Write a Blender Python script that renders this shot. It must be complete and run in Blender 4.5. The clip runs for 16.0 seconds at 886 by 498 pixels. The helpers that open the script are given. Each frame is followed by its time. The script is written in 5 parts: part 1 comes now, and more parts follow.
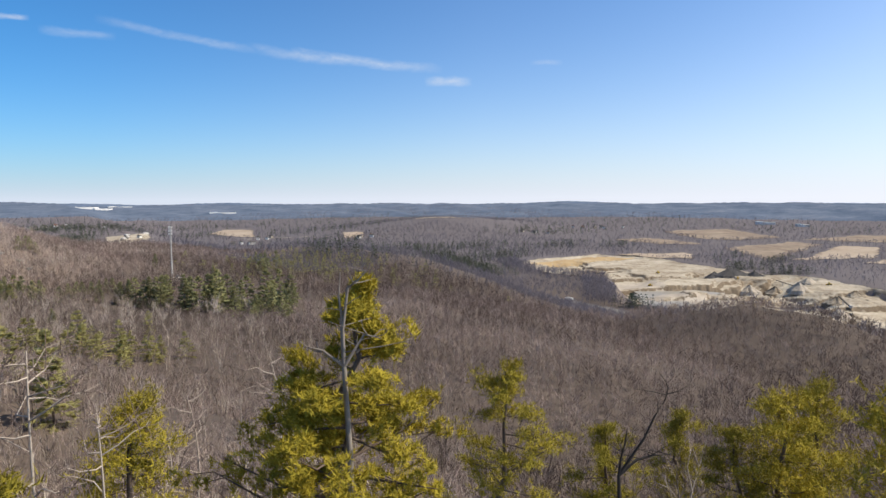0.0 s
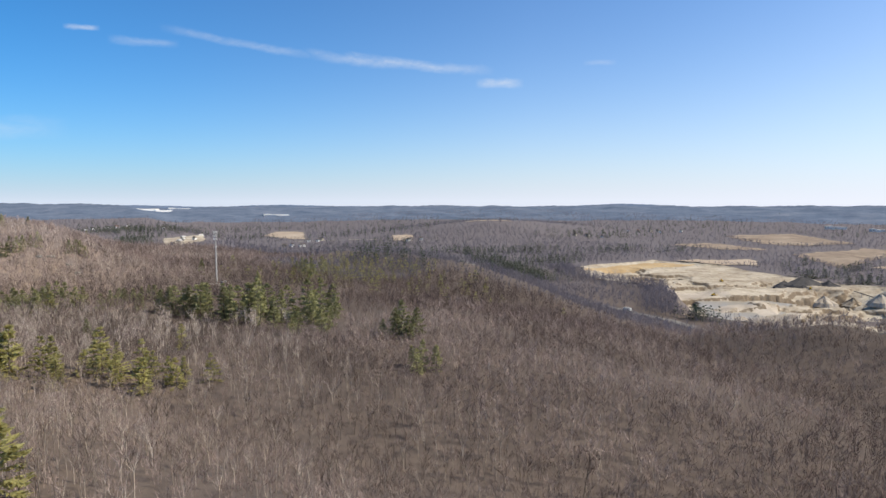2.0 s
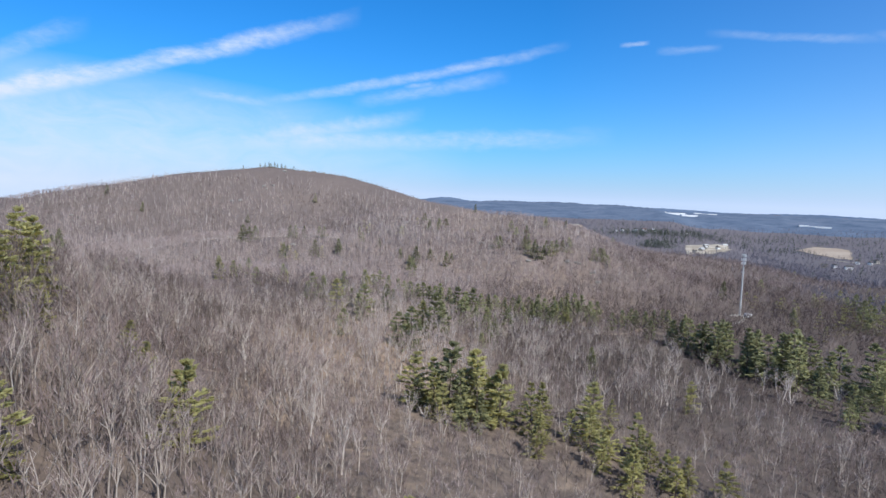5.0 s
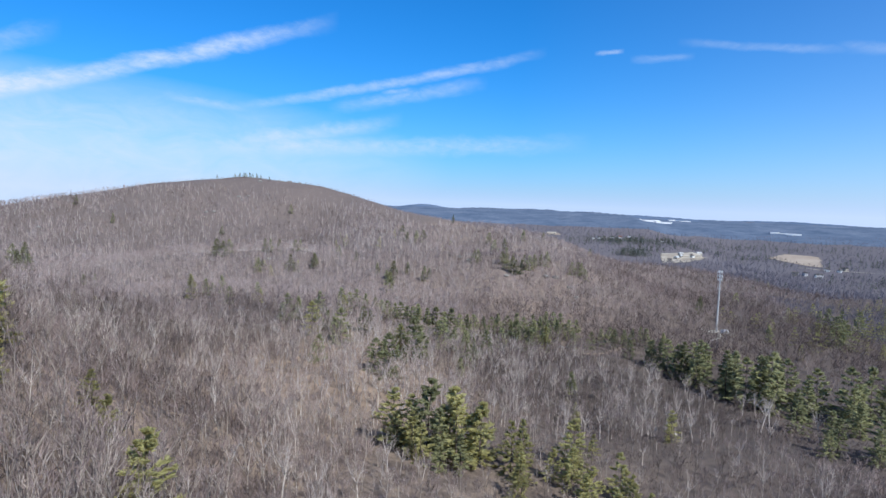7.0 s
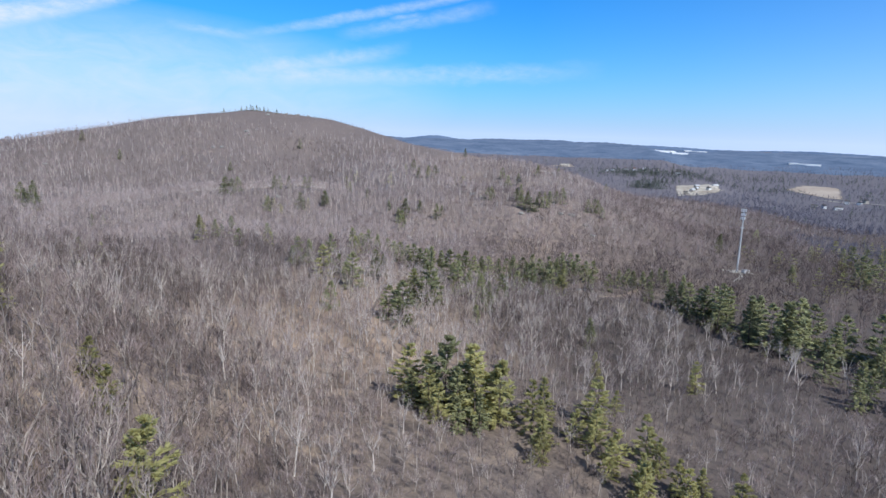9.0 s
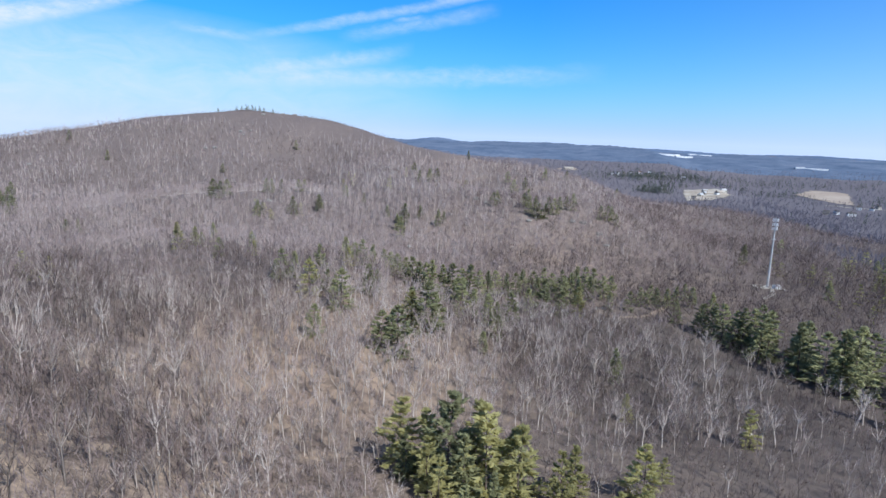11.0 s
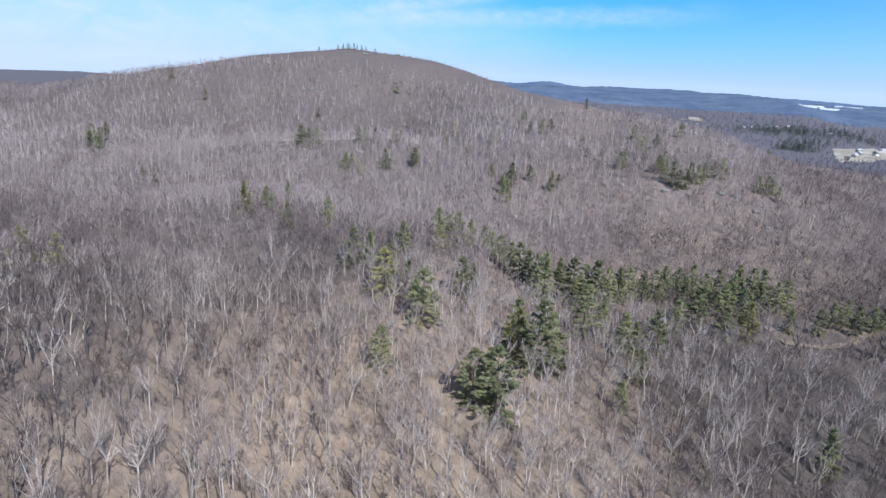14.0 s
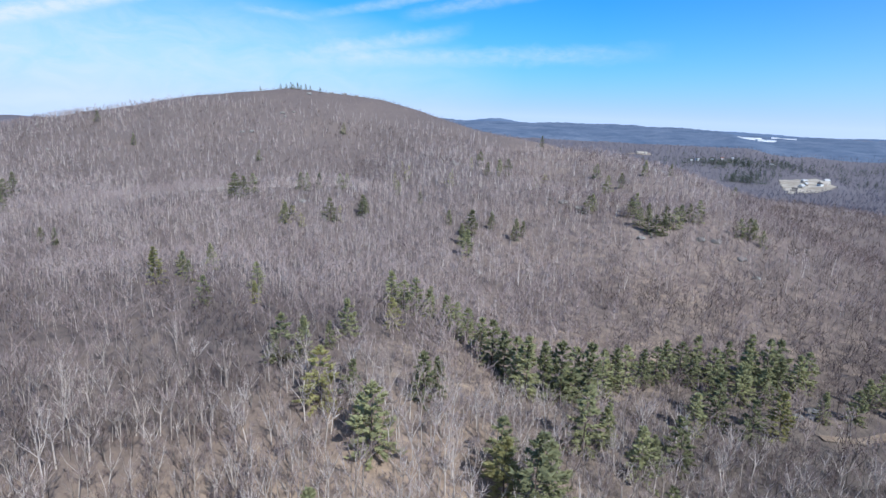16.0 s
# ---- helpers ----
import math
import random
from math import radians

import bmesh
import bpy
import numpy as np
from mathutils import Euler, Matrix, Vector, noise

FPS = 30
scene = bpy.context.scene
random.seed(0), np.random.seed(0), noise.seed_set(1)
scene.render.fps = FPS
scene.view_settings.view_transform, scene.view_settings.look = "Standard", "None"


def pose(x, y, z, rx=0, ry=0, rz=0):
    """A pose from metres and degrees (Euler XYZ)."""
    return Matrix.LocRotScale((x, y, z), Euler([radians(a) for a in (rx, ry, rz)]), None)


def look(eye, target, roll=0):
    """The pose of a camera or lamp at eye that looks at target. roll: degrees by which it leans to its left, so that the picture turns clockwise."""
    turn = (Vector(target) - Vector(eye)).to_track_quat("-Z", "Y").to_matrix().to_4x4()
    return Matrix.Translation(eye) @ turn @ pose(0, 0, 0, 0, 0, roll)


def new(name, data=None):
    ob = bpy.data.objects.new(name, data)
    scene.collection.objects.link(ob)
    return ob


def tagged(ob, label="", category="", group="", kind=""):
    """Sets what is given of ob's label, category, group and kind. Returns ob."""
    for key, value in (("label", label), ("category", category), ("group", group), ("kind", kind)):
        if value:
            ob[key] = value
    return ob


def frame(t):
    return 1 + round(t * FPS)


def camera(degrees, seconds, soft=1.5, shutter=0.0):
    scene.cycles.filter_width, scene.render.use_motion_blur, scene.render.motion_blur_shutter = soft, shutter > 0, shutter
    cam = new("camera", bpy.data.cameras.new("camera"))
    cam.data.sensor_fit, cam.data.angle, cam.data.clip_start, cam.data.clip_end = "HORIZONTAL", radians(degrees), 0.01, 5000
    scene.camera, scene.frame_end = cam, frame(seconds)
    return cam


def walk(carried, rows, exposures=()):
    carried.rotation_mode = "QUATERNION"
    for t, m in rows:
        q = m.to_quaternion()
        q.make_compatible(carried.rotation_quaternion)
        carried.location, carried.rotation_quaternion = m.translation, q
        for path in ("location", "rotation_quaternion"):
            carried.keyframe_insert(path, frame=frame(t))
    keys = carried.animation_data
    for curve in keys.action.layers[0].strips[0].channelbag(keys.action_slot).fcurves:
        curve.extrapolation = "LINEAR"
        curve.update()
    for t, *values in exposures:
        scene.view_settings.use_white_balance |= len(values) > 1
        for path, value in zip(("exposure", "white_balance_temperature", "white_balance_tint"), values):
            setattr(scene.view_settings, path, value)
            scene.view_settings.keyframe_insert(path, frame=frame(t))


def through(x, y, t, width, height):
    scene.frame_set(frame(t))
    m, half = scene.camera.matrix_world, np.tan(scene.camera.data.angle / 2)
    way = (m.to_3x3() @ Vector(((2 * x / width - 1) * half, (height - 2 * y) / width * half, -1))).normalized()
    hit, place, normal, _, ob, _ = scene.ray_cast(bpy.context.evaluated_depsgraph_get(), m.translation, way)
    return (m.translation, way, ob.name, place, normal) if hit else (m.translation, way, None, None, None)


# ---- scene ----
FOV = 71.0
cam = camera(FOV, 16.0)
PATH = [
    (0.0, (-5.43, -95.52, 68.41), (63.38, -23.42, 60.25), -0.22),
    (0.5, (-2.15, -92.51, 68.84), (66.84, -20.60, 60.60), -0.29),
    (1.0, (2.47, -88.27, 69.13), (70.93, -15.83, 61.07), -0.52),
    (1.5, (8.76, -80.37, 69.32), (72.20, -3.48, 61.43), -0.25),
    (2.0, (12.56, -75.56, 70.72), (75.37, 1.85, 62.91), -0.12),
    (2.5, (17.37, -68.39, 71.51), (77.18, 11.38, 63.86), 0.26),
    (3.0, (24.14, -57.71, 70.61), (61.57, 34.69, 62.81), 0.98),
    (3.5, (31.11, -44.47, 71.06), (26.84, 55.05, 62.24), 2.12),
    (4.0, (31.99, -32.69, 74.32), (5.51, 62.98, 62.26), 2.70),
    (4.5, (31.04, -20.83, 77.61), (15.66, 77.56, 68.44), 2.17),
    (4.7, (30.40, -16.77, 78.40), (17.75, 82.04, 69.57), 1.96),
    (6.8, (27.98, -9.55, 85.31), (18.93, 89.76, 77.97), 2.41),
    (7.0, (28.56, -9.05, 86.83), (20.63, 90.35, 79.26), 2.15),
    (7.2, (28.77, -9.28, 87.61), (19.48, 90.01, 80.18), 1.99),
    (7.3, (28.89, -9.40, 88.03), (9.73, 88.45, 80.36), 2.25),
    (7.5, (29.03, -9.25, 88.94), (7.61, 88.12, 81.20), 2.26),
    (8.0, (28.91, -7.82, 89.78), (4.26, 87.42, 71.83), 2.58),
    (8.5, (27.94, -5.62, 91.02), (7.33, 90.39, 72.14), 2.58),
    (9.0, (25.68, 2.81, 90.82), (16.50, 100.66, 72.32), 1.83),
    (9.2, (25.16, 7.19, 90.68), (17.27, 105.17, 72.31), 1.67),
    (11.3, (19.98, 46.25, 89.50), (9.68, 144.06, 71.38), 2.42),
    (11.5, (18.78, 50.15, 89.46), (6.17, 147.66, 71.22), 2.82),
    (12.0, (16.80, 61.97, 89.41), (5.64, 159.59, 70.82), 2.51),
    (12.5, (15.06, 75.21, 89.87), (0.87, 172.36, 70.88), 2.09),
    (13.0, (12.84, 88.37, 90.39), (-1.91, 185.39, 71.14), 1.86),
    (13.5, (10.49, 102.44, 90.54), (-6.08, 197.29, 63.53), 2.13),
    (14.0, (6.70, 114.82, 90.59), (-17.81, 207.82, 63.20), 3.16),
    (14.5, (2.68, 126.49, 90.53), (-16.26, 220.98, 63.85), 2.92),
    (15.0, (-0.37, 138.39, 91.33), (-17.67, 234.46, 69.63), 2.49),
    (15.5, (-3.43, 151.39, 91.91), (-20.11, 247.61, 70.37), 2.20),
    (16.0, (-6.45, 164.05, 91.78), (-24.43, 260.04, 70.29), 2.34),
]
EXPOSURES = [(0.0, 0.09, 7500, 10), (2.5, 0.08, 7300, 10), (4.0, 0.03, 6500, 10), (7.0, -0.03, 5900, 9), (12.0, 0.04, 5750, 9), (16.0, 0.03, 5650, 9)]
walk(cam, [(t, look(e, a, r)) for t, e, a, r in PATH], EXPOSURES)

# ---- world, sun and sky ----
SUN_AZ, SUN_EL = radians(138), radians(43)      # clockwise from +y
world = bpy.data.worlds.new("sky")
scene.world = world
world.use_nodes = True


class Nodes:
    """A small builder for node trees."""

    def __init__(self, tree, empty=True):
        self.t = tree
        if empty:
            tree.nodes.clear()

    def add(self, kind, **settings):
        n = self.t.nodes.new("ShaderNode" + kind)
        for key, value in settings.items():
            if key.startswith("in_"):
                n.inputs[int(key[3:])].default_value = value
            else:
                setattr(n, key, value)
        return n

    def link(self, a, b):
        self.t.links.new(a, b)

    def math(self, op, a, b=None, c=None, clamp=False):
        n = self.add("Math", operation=op, use_clamp=clamp)
        for i, v in enumerate((a, b, c)):
            if v is None:
                continue
            if isinstance(v, (int, float)):
                n.inputs[i].default_value = v
            else:
                self.link(v, n.inputs[i])
        return n.outputs[0]

    def mix(self, f, a, b, blend="MIX"):
        n = self.add("MixRGB", blend_type=blend)
        for i, v in enumerate((f, a, b)):
            if isinstance(v, (int, float)):
                n.inputs[i].default_value = v if i == 0 else (v, v, v, 1)
            elif isinstance(v, tuple):
                n.inputs[i].default_value = (*v, 1)
            else:
                self.link(v, n.inputs[i])
        return n.outputs[0]

    def noise(self, vec, scale, detail=4.0, rough=0.55, distort=0.0):
        n = self.add("TexNoise")
        n.inputs["Scale"].default_value, n.inputs["Detail"].default_value = scale, detail
        n.inputs["Roughness"].default_value, n.inputs["Distortion"].default_value = rough, distort
        if vec is not None:
            self.link(vec, n.inputs["Vector"])
        return n.outputs[0]

    def ramp(self, f, stops):
        n = self.add("ValToRGB")
        el = n.color_ramp.elements
        while len(el) < len(stops):
            el.new(0.5)
        for e, (p, c) in zip(el, stops):
            e.position, e.color = p, (*c, 1) if len(c) == 3 else c
        self.link(f, n.inputs[0])
        return n.outputs[0]


# Thin high clouds: (azimuth, elevation) of both ends in degrees right of +y, half width, strength.
CLOUDS = [
    (-52, 3.4, -14.5, 15.4, 0.8, 0.74), (-24, 7.3, 4.2, 13.4, 0.47, 0.5), (-29, 7.9, -22, 7.3, 0.34, 0.26),
    (-15.5, 7.9, -1, 10.8, 0.64, 0.36), (-24, 4.4, -8.6, 7.2, 0.72, 0.45), (-28, 4, 8.5, 5.6, 0.85, 0.4),
    (-50, 5.4, -36, 12.2, 0.85, 0.30), (-53, 7.2, -44, 11.8, 0.8, 0.24), (8.2, 13.3, 10.8, 13.4, 0.2, 0.45),
    (11.2, 12.6, 16.6, 12.8, 0.36, 0.23), (15, 14, 28, 12.5, 0.34, 0.24), (26.5, 12.8, 43.8, 11.4, 0.47, 0.37),
    (42, 10.3, 46.4, 10.4, 0.41, 0.48), (-10.8, 9.5, -7.8, 9.9, 0.27, 0.4), (51.5, 11.9, 54.5, 11.8, 0.22, 0.16),
]


def build_world():
    w = Nodes(world.node_tree)
    out, bg = w.add("OutputWorld"), w.add("Background")
    sky = w.add("TexSky", sky_type="NISHITA", sun_disc=False, sun_elevation=SUN_EL, sun_rotation=SUN_AZ,
                altitude=600, air_density=1.0, dust_density=1.3, ozone_density=2.5)
    co = w.add("TexCoord").outputs["Generated"]
    sep = w.add("SeparateXYZ")
    w.link(co, sep.inputs[0])
    az = w.math("MULTIPLY", w.math("ARCTAN2", sep.outputs[0], sep.outputs[1]), 57.2958)
    el = w.math("MULTIPLY", w.math("ARCSINE", sep.outputs[2]), 57.2958)
    flat = w.add("CombineXYZ")
    w.link(az, flat.inputs[0]), w.link(w.math("MULTIPLY", el, 2.2), flat.inputs[1])
    wisp = w.noise(flat.outputs[0], 0.22, 6, 0.62, 0.6)
    fine = w.noise(flat.outputs[0], 0.9, 5, 0.6, 0.3)
    total = None
    for a0, e0, a1, e1, half, power in CLOUDS:
        u = w.math("DIVIDE", w.math("SUBTRACT", az, float(a0)), float(a1 - a0))
        mid = w.math("ADD", w.math("MULTIPLY", u, e1 - e0), float(e0))
        mid = w.math("ADD", mid, w.math("MULTIPLY", w.math("SUBTRACT", wisp, 0.5), 1.5 * half + 0.3))
        off = w.math("DIVIDE", w.math("SUBTRACT", el, mid), half * 1.3)
        band = w.math("SUBTRACT", 1.0, w.math("MULTIPLY", off, off), clamp=True)
        band = w.math("MULTIPLY", band, band)
        ends = w.math("MULTIPLY", w.math("MULTIPLY", u, w.math("SUBTRACT", 1.0, u)), 5.0, clamp=True)
        one = w.math("MULTIPLY", w.math("MULTIPLY", band, ends), w.math("MULTIPLY", w.math("MULTIPLY", w.math("ADD", w.math("MULTIPLY", wisp, 0.8), 0.5), w.math("MULTIPLY", fine, 1.6)), power))
        total = one if total is None else w.math("MAXIMUM", total, one)
    # the broad veil of cirrus low in the north-west
    va = w.math("DIVIDE", w.math("ADD", az, 44.0), 40.0)
    ve = w.math("DIVIDE", w.math("SUBTRACT", el, 2.5), 7.5)
    veil = w.math("SUBTRACT", 1.0, w.math("ADD", w.math("MULTIPLY", va, va), w.math("MULTIPLY", ve, ve)), clamp=True)
    veil = w.math("MULTIPLY", veil, w.math("ADD", w.math("MULTIPLY", wisp, 1.1), 0.15))
    total = w.math("ADD", total, w.math("MULTIPLY", veil, 0.92), clamp=True)
    # deep blue away from the sun, paler towards it
    round_to = w.math("MULTIPLY", w.math("SUBTRACT", az, 2.0), 1.0 / 45.0, clamp=True)
    tone = w.mix(round_to, (0.20, 0.93, 1.60), (0.69, 1.22, 1.80))
    high = w.math("MULTIPLY", w.math("SUBTRACT", el, 21.0), 1.0 / 16.0, clamp=True)
    tint = w.mix(1.0, sky.outputs[0], w.mix(high, tone, (0.95, 1.0, 1.02)), "MULTIPLY")
    # pale haze that thickens towards the horizon
    sunward = w.math("MULTIPLY", w.math("SUBTRACT", az, 15.0), 1.0 / 75.0, clamp=True)
    fall = w.math("ADD", -0.30, w.math("MULTIPLY", sunward, 0.23))
    thick = w.math("POWER", 2.71828, w.math("MULTIPLY", w.math("MAXIMUM", el, 0.0), fall))
    tint = w.mix(w.math("MULTIPLY", thick, 0.84), tint, w.mix(sunward, (6.9, 8.0, 10.4), (9.0, 9.8, 12.2)))
    col = w.mix(total, tint, (7.4, 8.2, 9.5))
    w.link(col, bg.inputs[0])
    bg.inputs[1].default_value = 0.1
    w.link(bg.outputs[0], out.inputs[0])


build_world()
sun = new("sun", bpy.data.lights.new("sun", "SUN"))
sun.data.energy, sun.data.angle, sun.data.color = 4.7, radians(0.53), (1.0, 0.955, 0.88)
sun_from = Vector((math.sin(SUN_AZ) * math.cos(SUN_EL), math.cos(SUN_AZ) * math.cos(SUN_EL), math.sin(SUN_EL)))
sun.matrix_world = look(sun_from * 400, (0, 0, 0))

# ---- the lie of the land ----


def rise(a, b, x):
    u = np.clip((x - a) / (b - a), 0, 1)
    return u * u * (3 - 2 * u)


# Crests as x, y, height, half width.
BIG_HILL = [(-1700, 760, 20, 230), (-1150, 850, 34, 220), (-860, 920, 32, 215), (-700, 965, 69, 220), (-560, 1000, 97, 215), (-400, 1030, 117, 205),
            (-283, 1050, 108, 195), (-130, 1045, 68, 180), (-20, 985, 53, 165), (65, 780, 46, 115), (105, 580, 27, 75), (150, 490, 4, 60)]
HILL_FACE = [(-180, 960, 64, 130), (-130, 800, 42, 120), (-60, 690, 34, 95), (50, 580, 32, 65)]
HOME_RIDGE = [(-80, -420, 60, 170), (-80, -220, 60, 100), (-66, -112, 61, 62), (-82, -40, 78, 92), (-106, 28, 86, 104),
              (-118, 95, 69, 88), (-130, 170, 48, 70), (-150, 235, 33, 58), (-190, 300, 10, 60)]
LEDGE = [(-60, -112, 58, 40), (-10, -98, 56, 22), (3, -84, 54, 22)]
RIM = [(6, -92, 40, 20), (20, -82, 46, 24), (38, -86, 50, 26)]
KNOLLS = [(-30, 235, 15, 55), (-75, 335, 18, 60), (-160, 395, 18, 65)]
SADDLE = [(-260, 600, 24, 100), (-190, 640, 31, 85), (-110, 660, 20, 90)]
SHOULDER = [(473, 691, -2, 115), (469, 574, 1, 115), (457, 457, 0, 110), (426, 351, -9, 100), (396, 266, -22, 90), (383, 204, -27, 85), (379, 138, -24, 85), (398, 102, -13, 85), (410, 60, -3, 85), (400, 20, -3, 85)]
BENCH = [(10, -72, 46, 26), (14, -55, 39, 42), (32, -12, 30, 52), (2, 70, 29, 50), (17, 160, 15, 60), (50, 155, 14, 60)]


def crest(x, y, line):
    near, top = np.full(np.shape(x), 1e9), np.zeros(np.shape(x))
    for (ax, ay, az, aw), (bx, by, bz, bw) in zip(line, line[1:]):
        u = np.clip(((x - ax) * (bx - ax) + (y - ay) * (by - ay)) / ((bx - ax) ** 2 + (by - ay) ** 2), 0, 1)
        d = np.hypot(x - ax - u * (bx - ax), y - ay - u * (by - ay)) / (aw + (bw - aw) * u)
        closer = d < near
        near, top = np.where(closer, d, near), np.where(closer, az + (bz - az) * u, top)
    return top, np.exp(-1.1 * near**2)


def land_z(x, y):
    """Height of the land before the quarry was dug."""
    x, y = np.asarray(x, float), np.asarray(y, float)
    far = np.hypot(x, y)
    north = rise(930, 1300, y)
    floor = 5 - 60 * rise(190, 600, x - 0.12 * y + 30) - 5 * rise(20, 110, x) * rise(180, 300, y)
    floor = floor * (1 - north) + np.minimum(floor, -36) * north
    floor = floor - 14 * rise(120, -60, y) * rise(20, 140, x)
    lift = np.zeros_like(floor)
    for line in (BIG_HILL, HILL_FACE, HOME_RIDGE, LEDGE, RIM, KNOLLS, SADDLE, BENCH, SHOULDER):
        top, g = crest(x, y, line)
        lift = lift + np.maximum((top - floor) * g, 0) ** 4
    z = floor + lift**0.25
    z = z + (1.3 * np.sin(x / 31 + 1.3 * np.sin(y / 43)) * np.sin(y / 37 + 0.7) + 0.6 * np.sin(x / 11.3 + y / 17) * np.sin(y / 9.7 - x / 23)) * rise(40, 140, np.hypot(x + 4, y + 98))
    z = z + 4.2 * np.exp(-(((x - 1.6) / 6) ** 2) - ((y + 85.8) / 6) ** 2)
    z = z - 6 * np.exp(-(((x - 72) / 46) ** 2) - ((y - 246) / 44) ** 2)
    z = z + 56 * np.exp(-(((x - 1640) / 430) ** 2) - ((y - 1580) / 330) ** 2)
    z = z + 6 * np.sin(x / 260 + 0.5) * np.sin(y / 310) * rise(900, 1800, far)
    return z + (-20 + 104 * rise(-34, -16, np.degrees(np.arctan2(x, y)))) * rise(2000, 4700, far)


QUARRY = [(953, 700), (1100, 715), (1235, 690), (1250, 560), (1170, 420), (1110, 300), (1060, 180), (960, 60), (860, -10), (730, 30),
          (676, 120), (655, 230), (665, 300), (760, 360), (862, 438), (848, 500), (860, 570)]


def near_line(x, y, line):
    """Distance to a line of straight stretches."""
    d = np.full(np.shape(x), 1e9)
    for (ax, ay), (bx, by) in zip(line, line[1:]):
        u = np.clip(((x - ax) * (bx - ax) + (y - ay) * (by - ay)) / ((bx - ax) ** 2 + (by - ay) ** 2), 0, 1)
        d = np.minimum(d, np.hypot(x - ax - u * (bx - ax), y - ay - u * (by - ay)))
    return d


def inside(x, y, poly):
    """Whether points lie in a polygon."""
    x, y = np.asarray(x, float), np.asarray(y, float)
    hit = np.zeros(np.shape(x), bool)
    for (ax, ay), (bx, by) in zip(poly, poly[1:] + poly[:1]):
        cross = (ay > y) != (by > y)
        with np.errstate(divide="ignore", invalid="ignore"):
            hit ^= cross & (x < (bx - ax) * (y - ay) / (by - ay + 1e-12) + ax)
    return hit


def ground_z(x, y):
    """Height of the ground, with the hollow of the quarry."""
    x, y = np.asarray(x, float), np.asarray(y, float)
    return land_z(x, y) - 24 * rise(3, 34, near_line(x, y, QUARRY + QUARRY[:1])) * inside(x, y, QUARRY)

# ---- materials ----


def material(name, rough=0.85, metal=0.0, spec=0.25):
    m = bpy.data.materials.new(name)
    m.use_nodes = True
    n = Nodes(m.node_tree)
    out, b = n.add("OutputMaterial"), n.add("BsdfPrincipled")
    b.inputs["Roughness"].default_value, b.inputs["Metallic"].default_value = rough, metal
    b.inputs["Specular IOR Level"].default_value = spec
    n.link(b.outputs[0], out.inputs[0])
    return m, n, b


def rough_surface(name, colours, scale, fine, bump=0.3, rough=0.9, metal=0.0, dist=0.1, spec=0.2):
    """A surface with broad patches and a fine grain; colours: three base colours from dark to light."""
    m, n, b = material(name, rough, metal, spec)
    co = n.add("TexCoord").outputs["Object"]
    broad, grain = n.noise(co, scale, 5, 0.6, 0.4), n.noise(co, fine, 4, 0.65)
    f = n.math("ADD", n.math("MULTIPLY", broad, 0.65), n.math("MULTIPLY", grain, 0.35))
    col = n.ramp(f, [(0.34, colours[0]), (0.5, colours[1]), (0.66, colours[2])])
    n.link(col, b.inputs["Base Color"])
    if bump:
        bp = n.add("Bump")
        bp.inputs["Strength"].default_value, bp.inputs["Distance"].default_value = bump, dist
        n.link(grain, bp.inputs["Height"])
        n.link(bp.outputs[0], b.inputs["Normal"])
    return m


def tinted(name, colours, rough=0.9, scale=1.2, through=0.0):
    """Bark, twigs and needles: a colour for each tree, mottled."""
    m, n, b = material(name, rough, 0.0, 0.15)
    tint = n.add("Attribute", attribute_name="tint").outputs["Fac"]
    isl = n.add("NewGeometry").outputs["Random Per Island"]
    rnd = n.add("ObjectInfo").outputs["Random"]
    co = n.add("TexCoord").outputs["Object"]
    grain = n.noise(co, scale, 3, 0.6)
    f = n.math("ADD", n.math("MULTIPLY", tint, 0.55), n.math("MULTIPLY", isl, 0.22))
    f = n.math("ADD", f, n.math("MULTIPLY", rnd, 0.12))
    f = n.math("ADD", f, n.math("MULTIPLY", grain, 0.30))
    col = n.ramp(f, [(0.22, colours[0]), (0.55, colours[1]), (0.92, colours[2])])
    n.link(col, b.inputs["Base Color"])
    if through:
        tr, mx = n.add("BsdfTranslucent"), n.add("MixShader")
        n.link(col, tr.inputs[0])
        mx.inputs[0].default_value = through
        n.link(b.outputs[0], mx.inputs[1]), n.link(tr.outputs[0], mx.inputs[2])
        out = [x for x in n.t.nodes if x.type == "OUTPUT_MATERIAL"][0]
        n.link(mx.outputs[0], out.inputs[0])
    return m


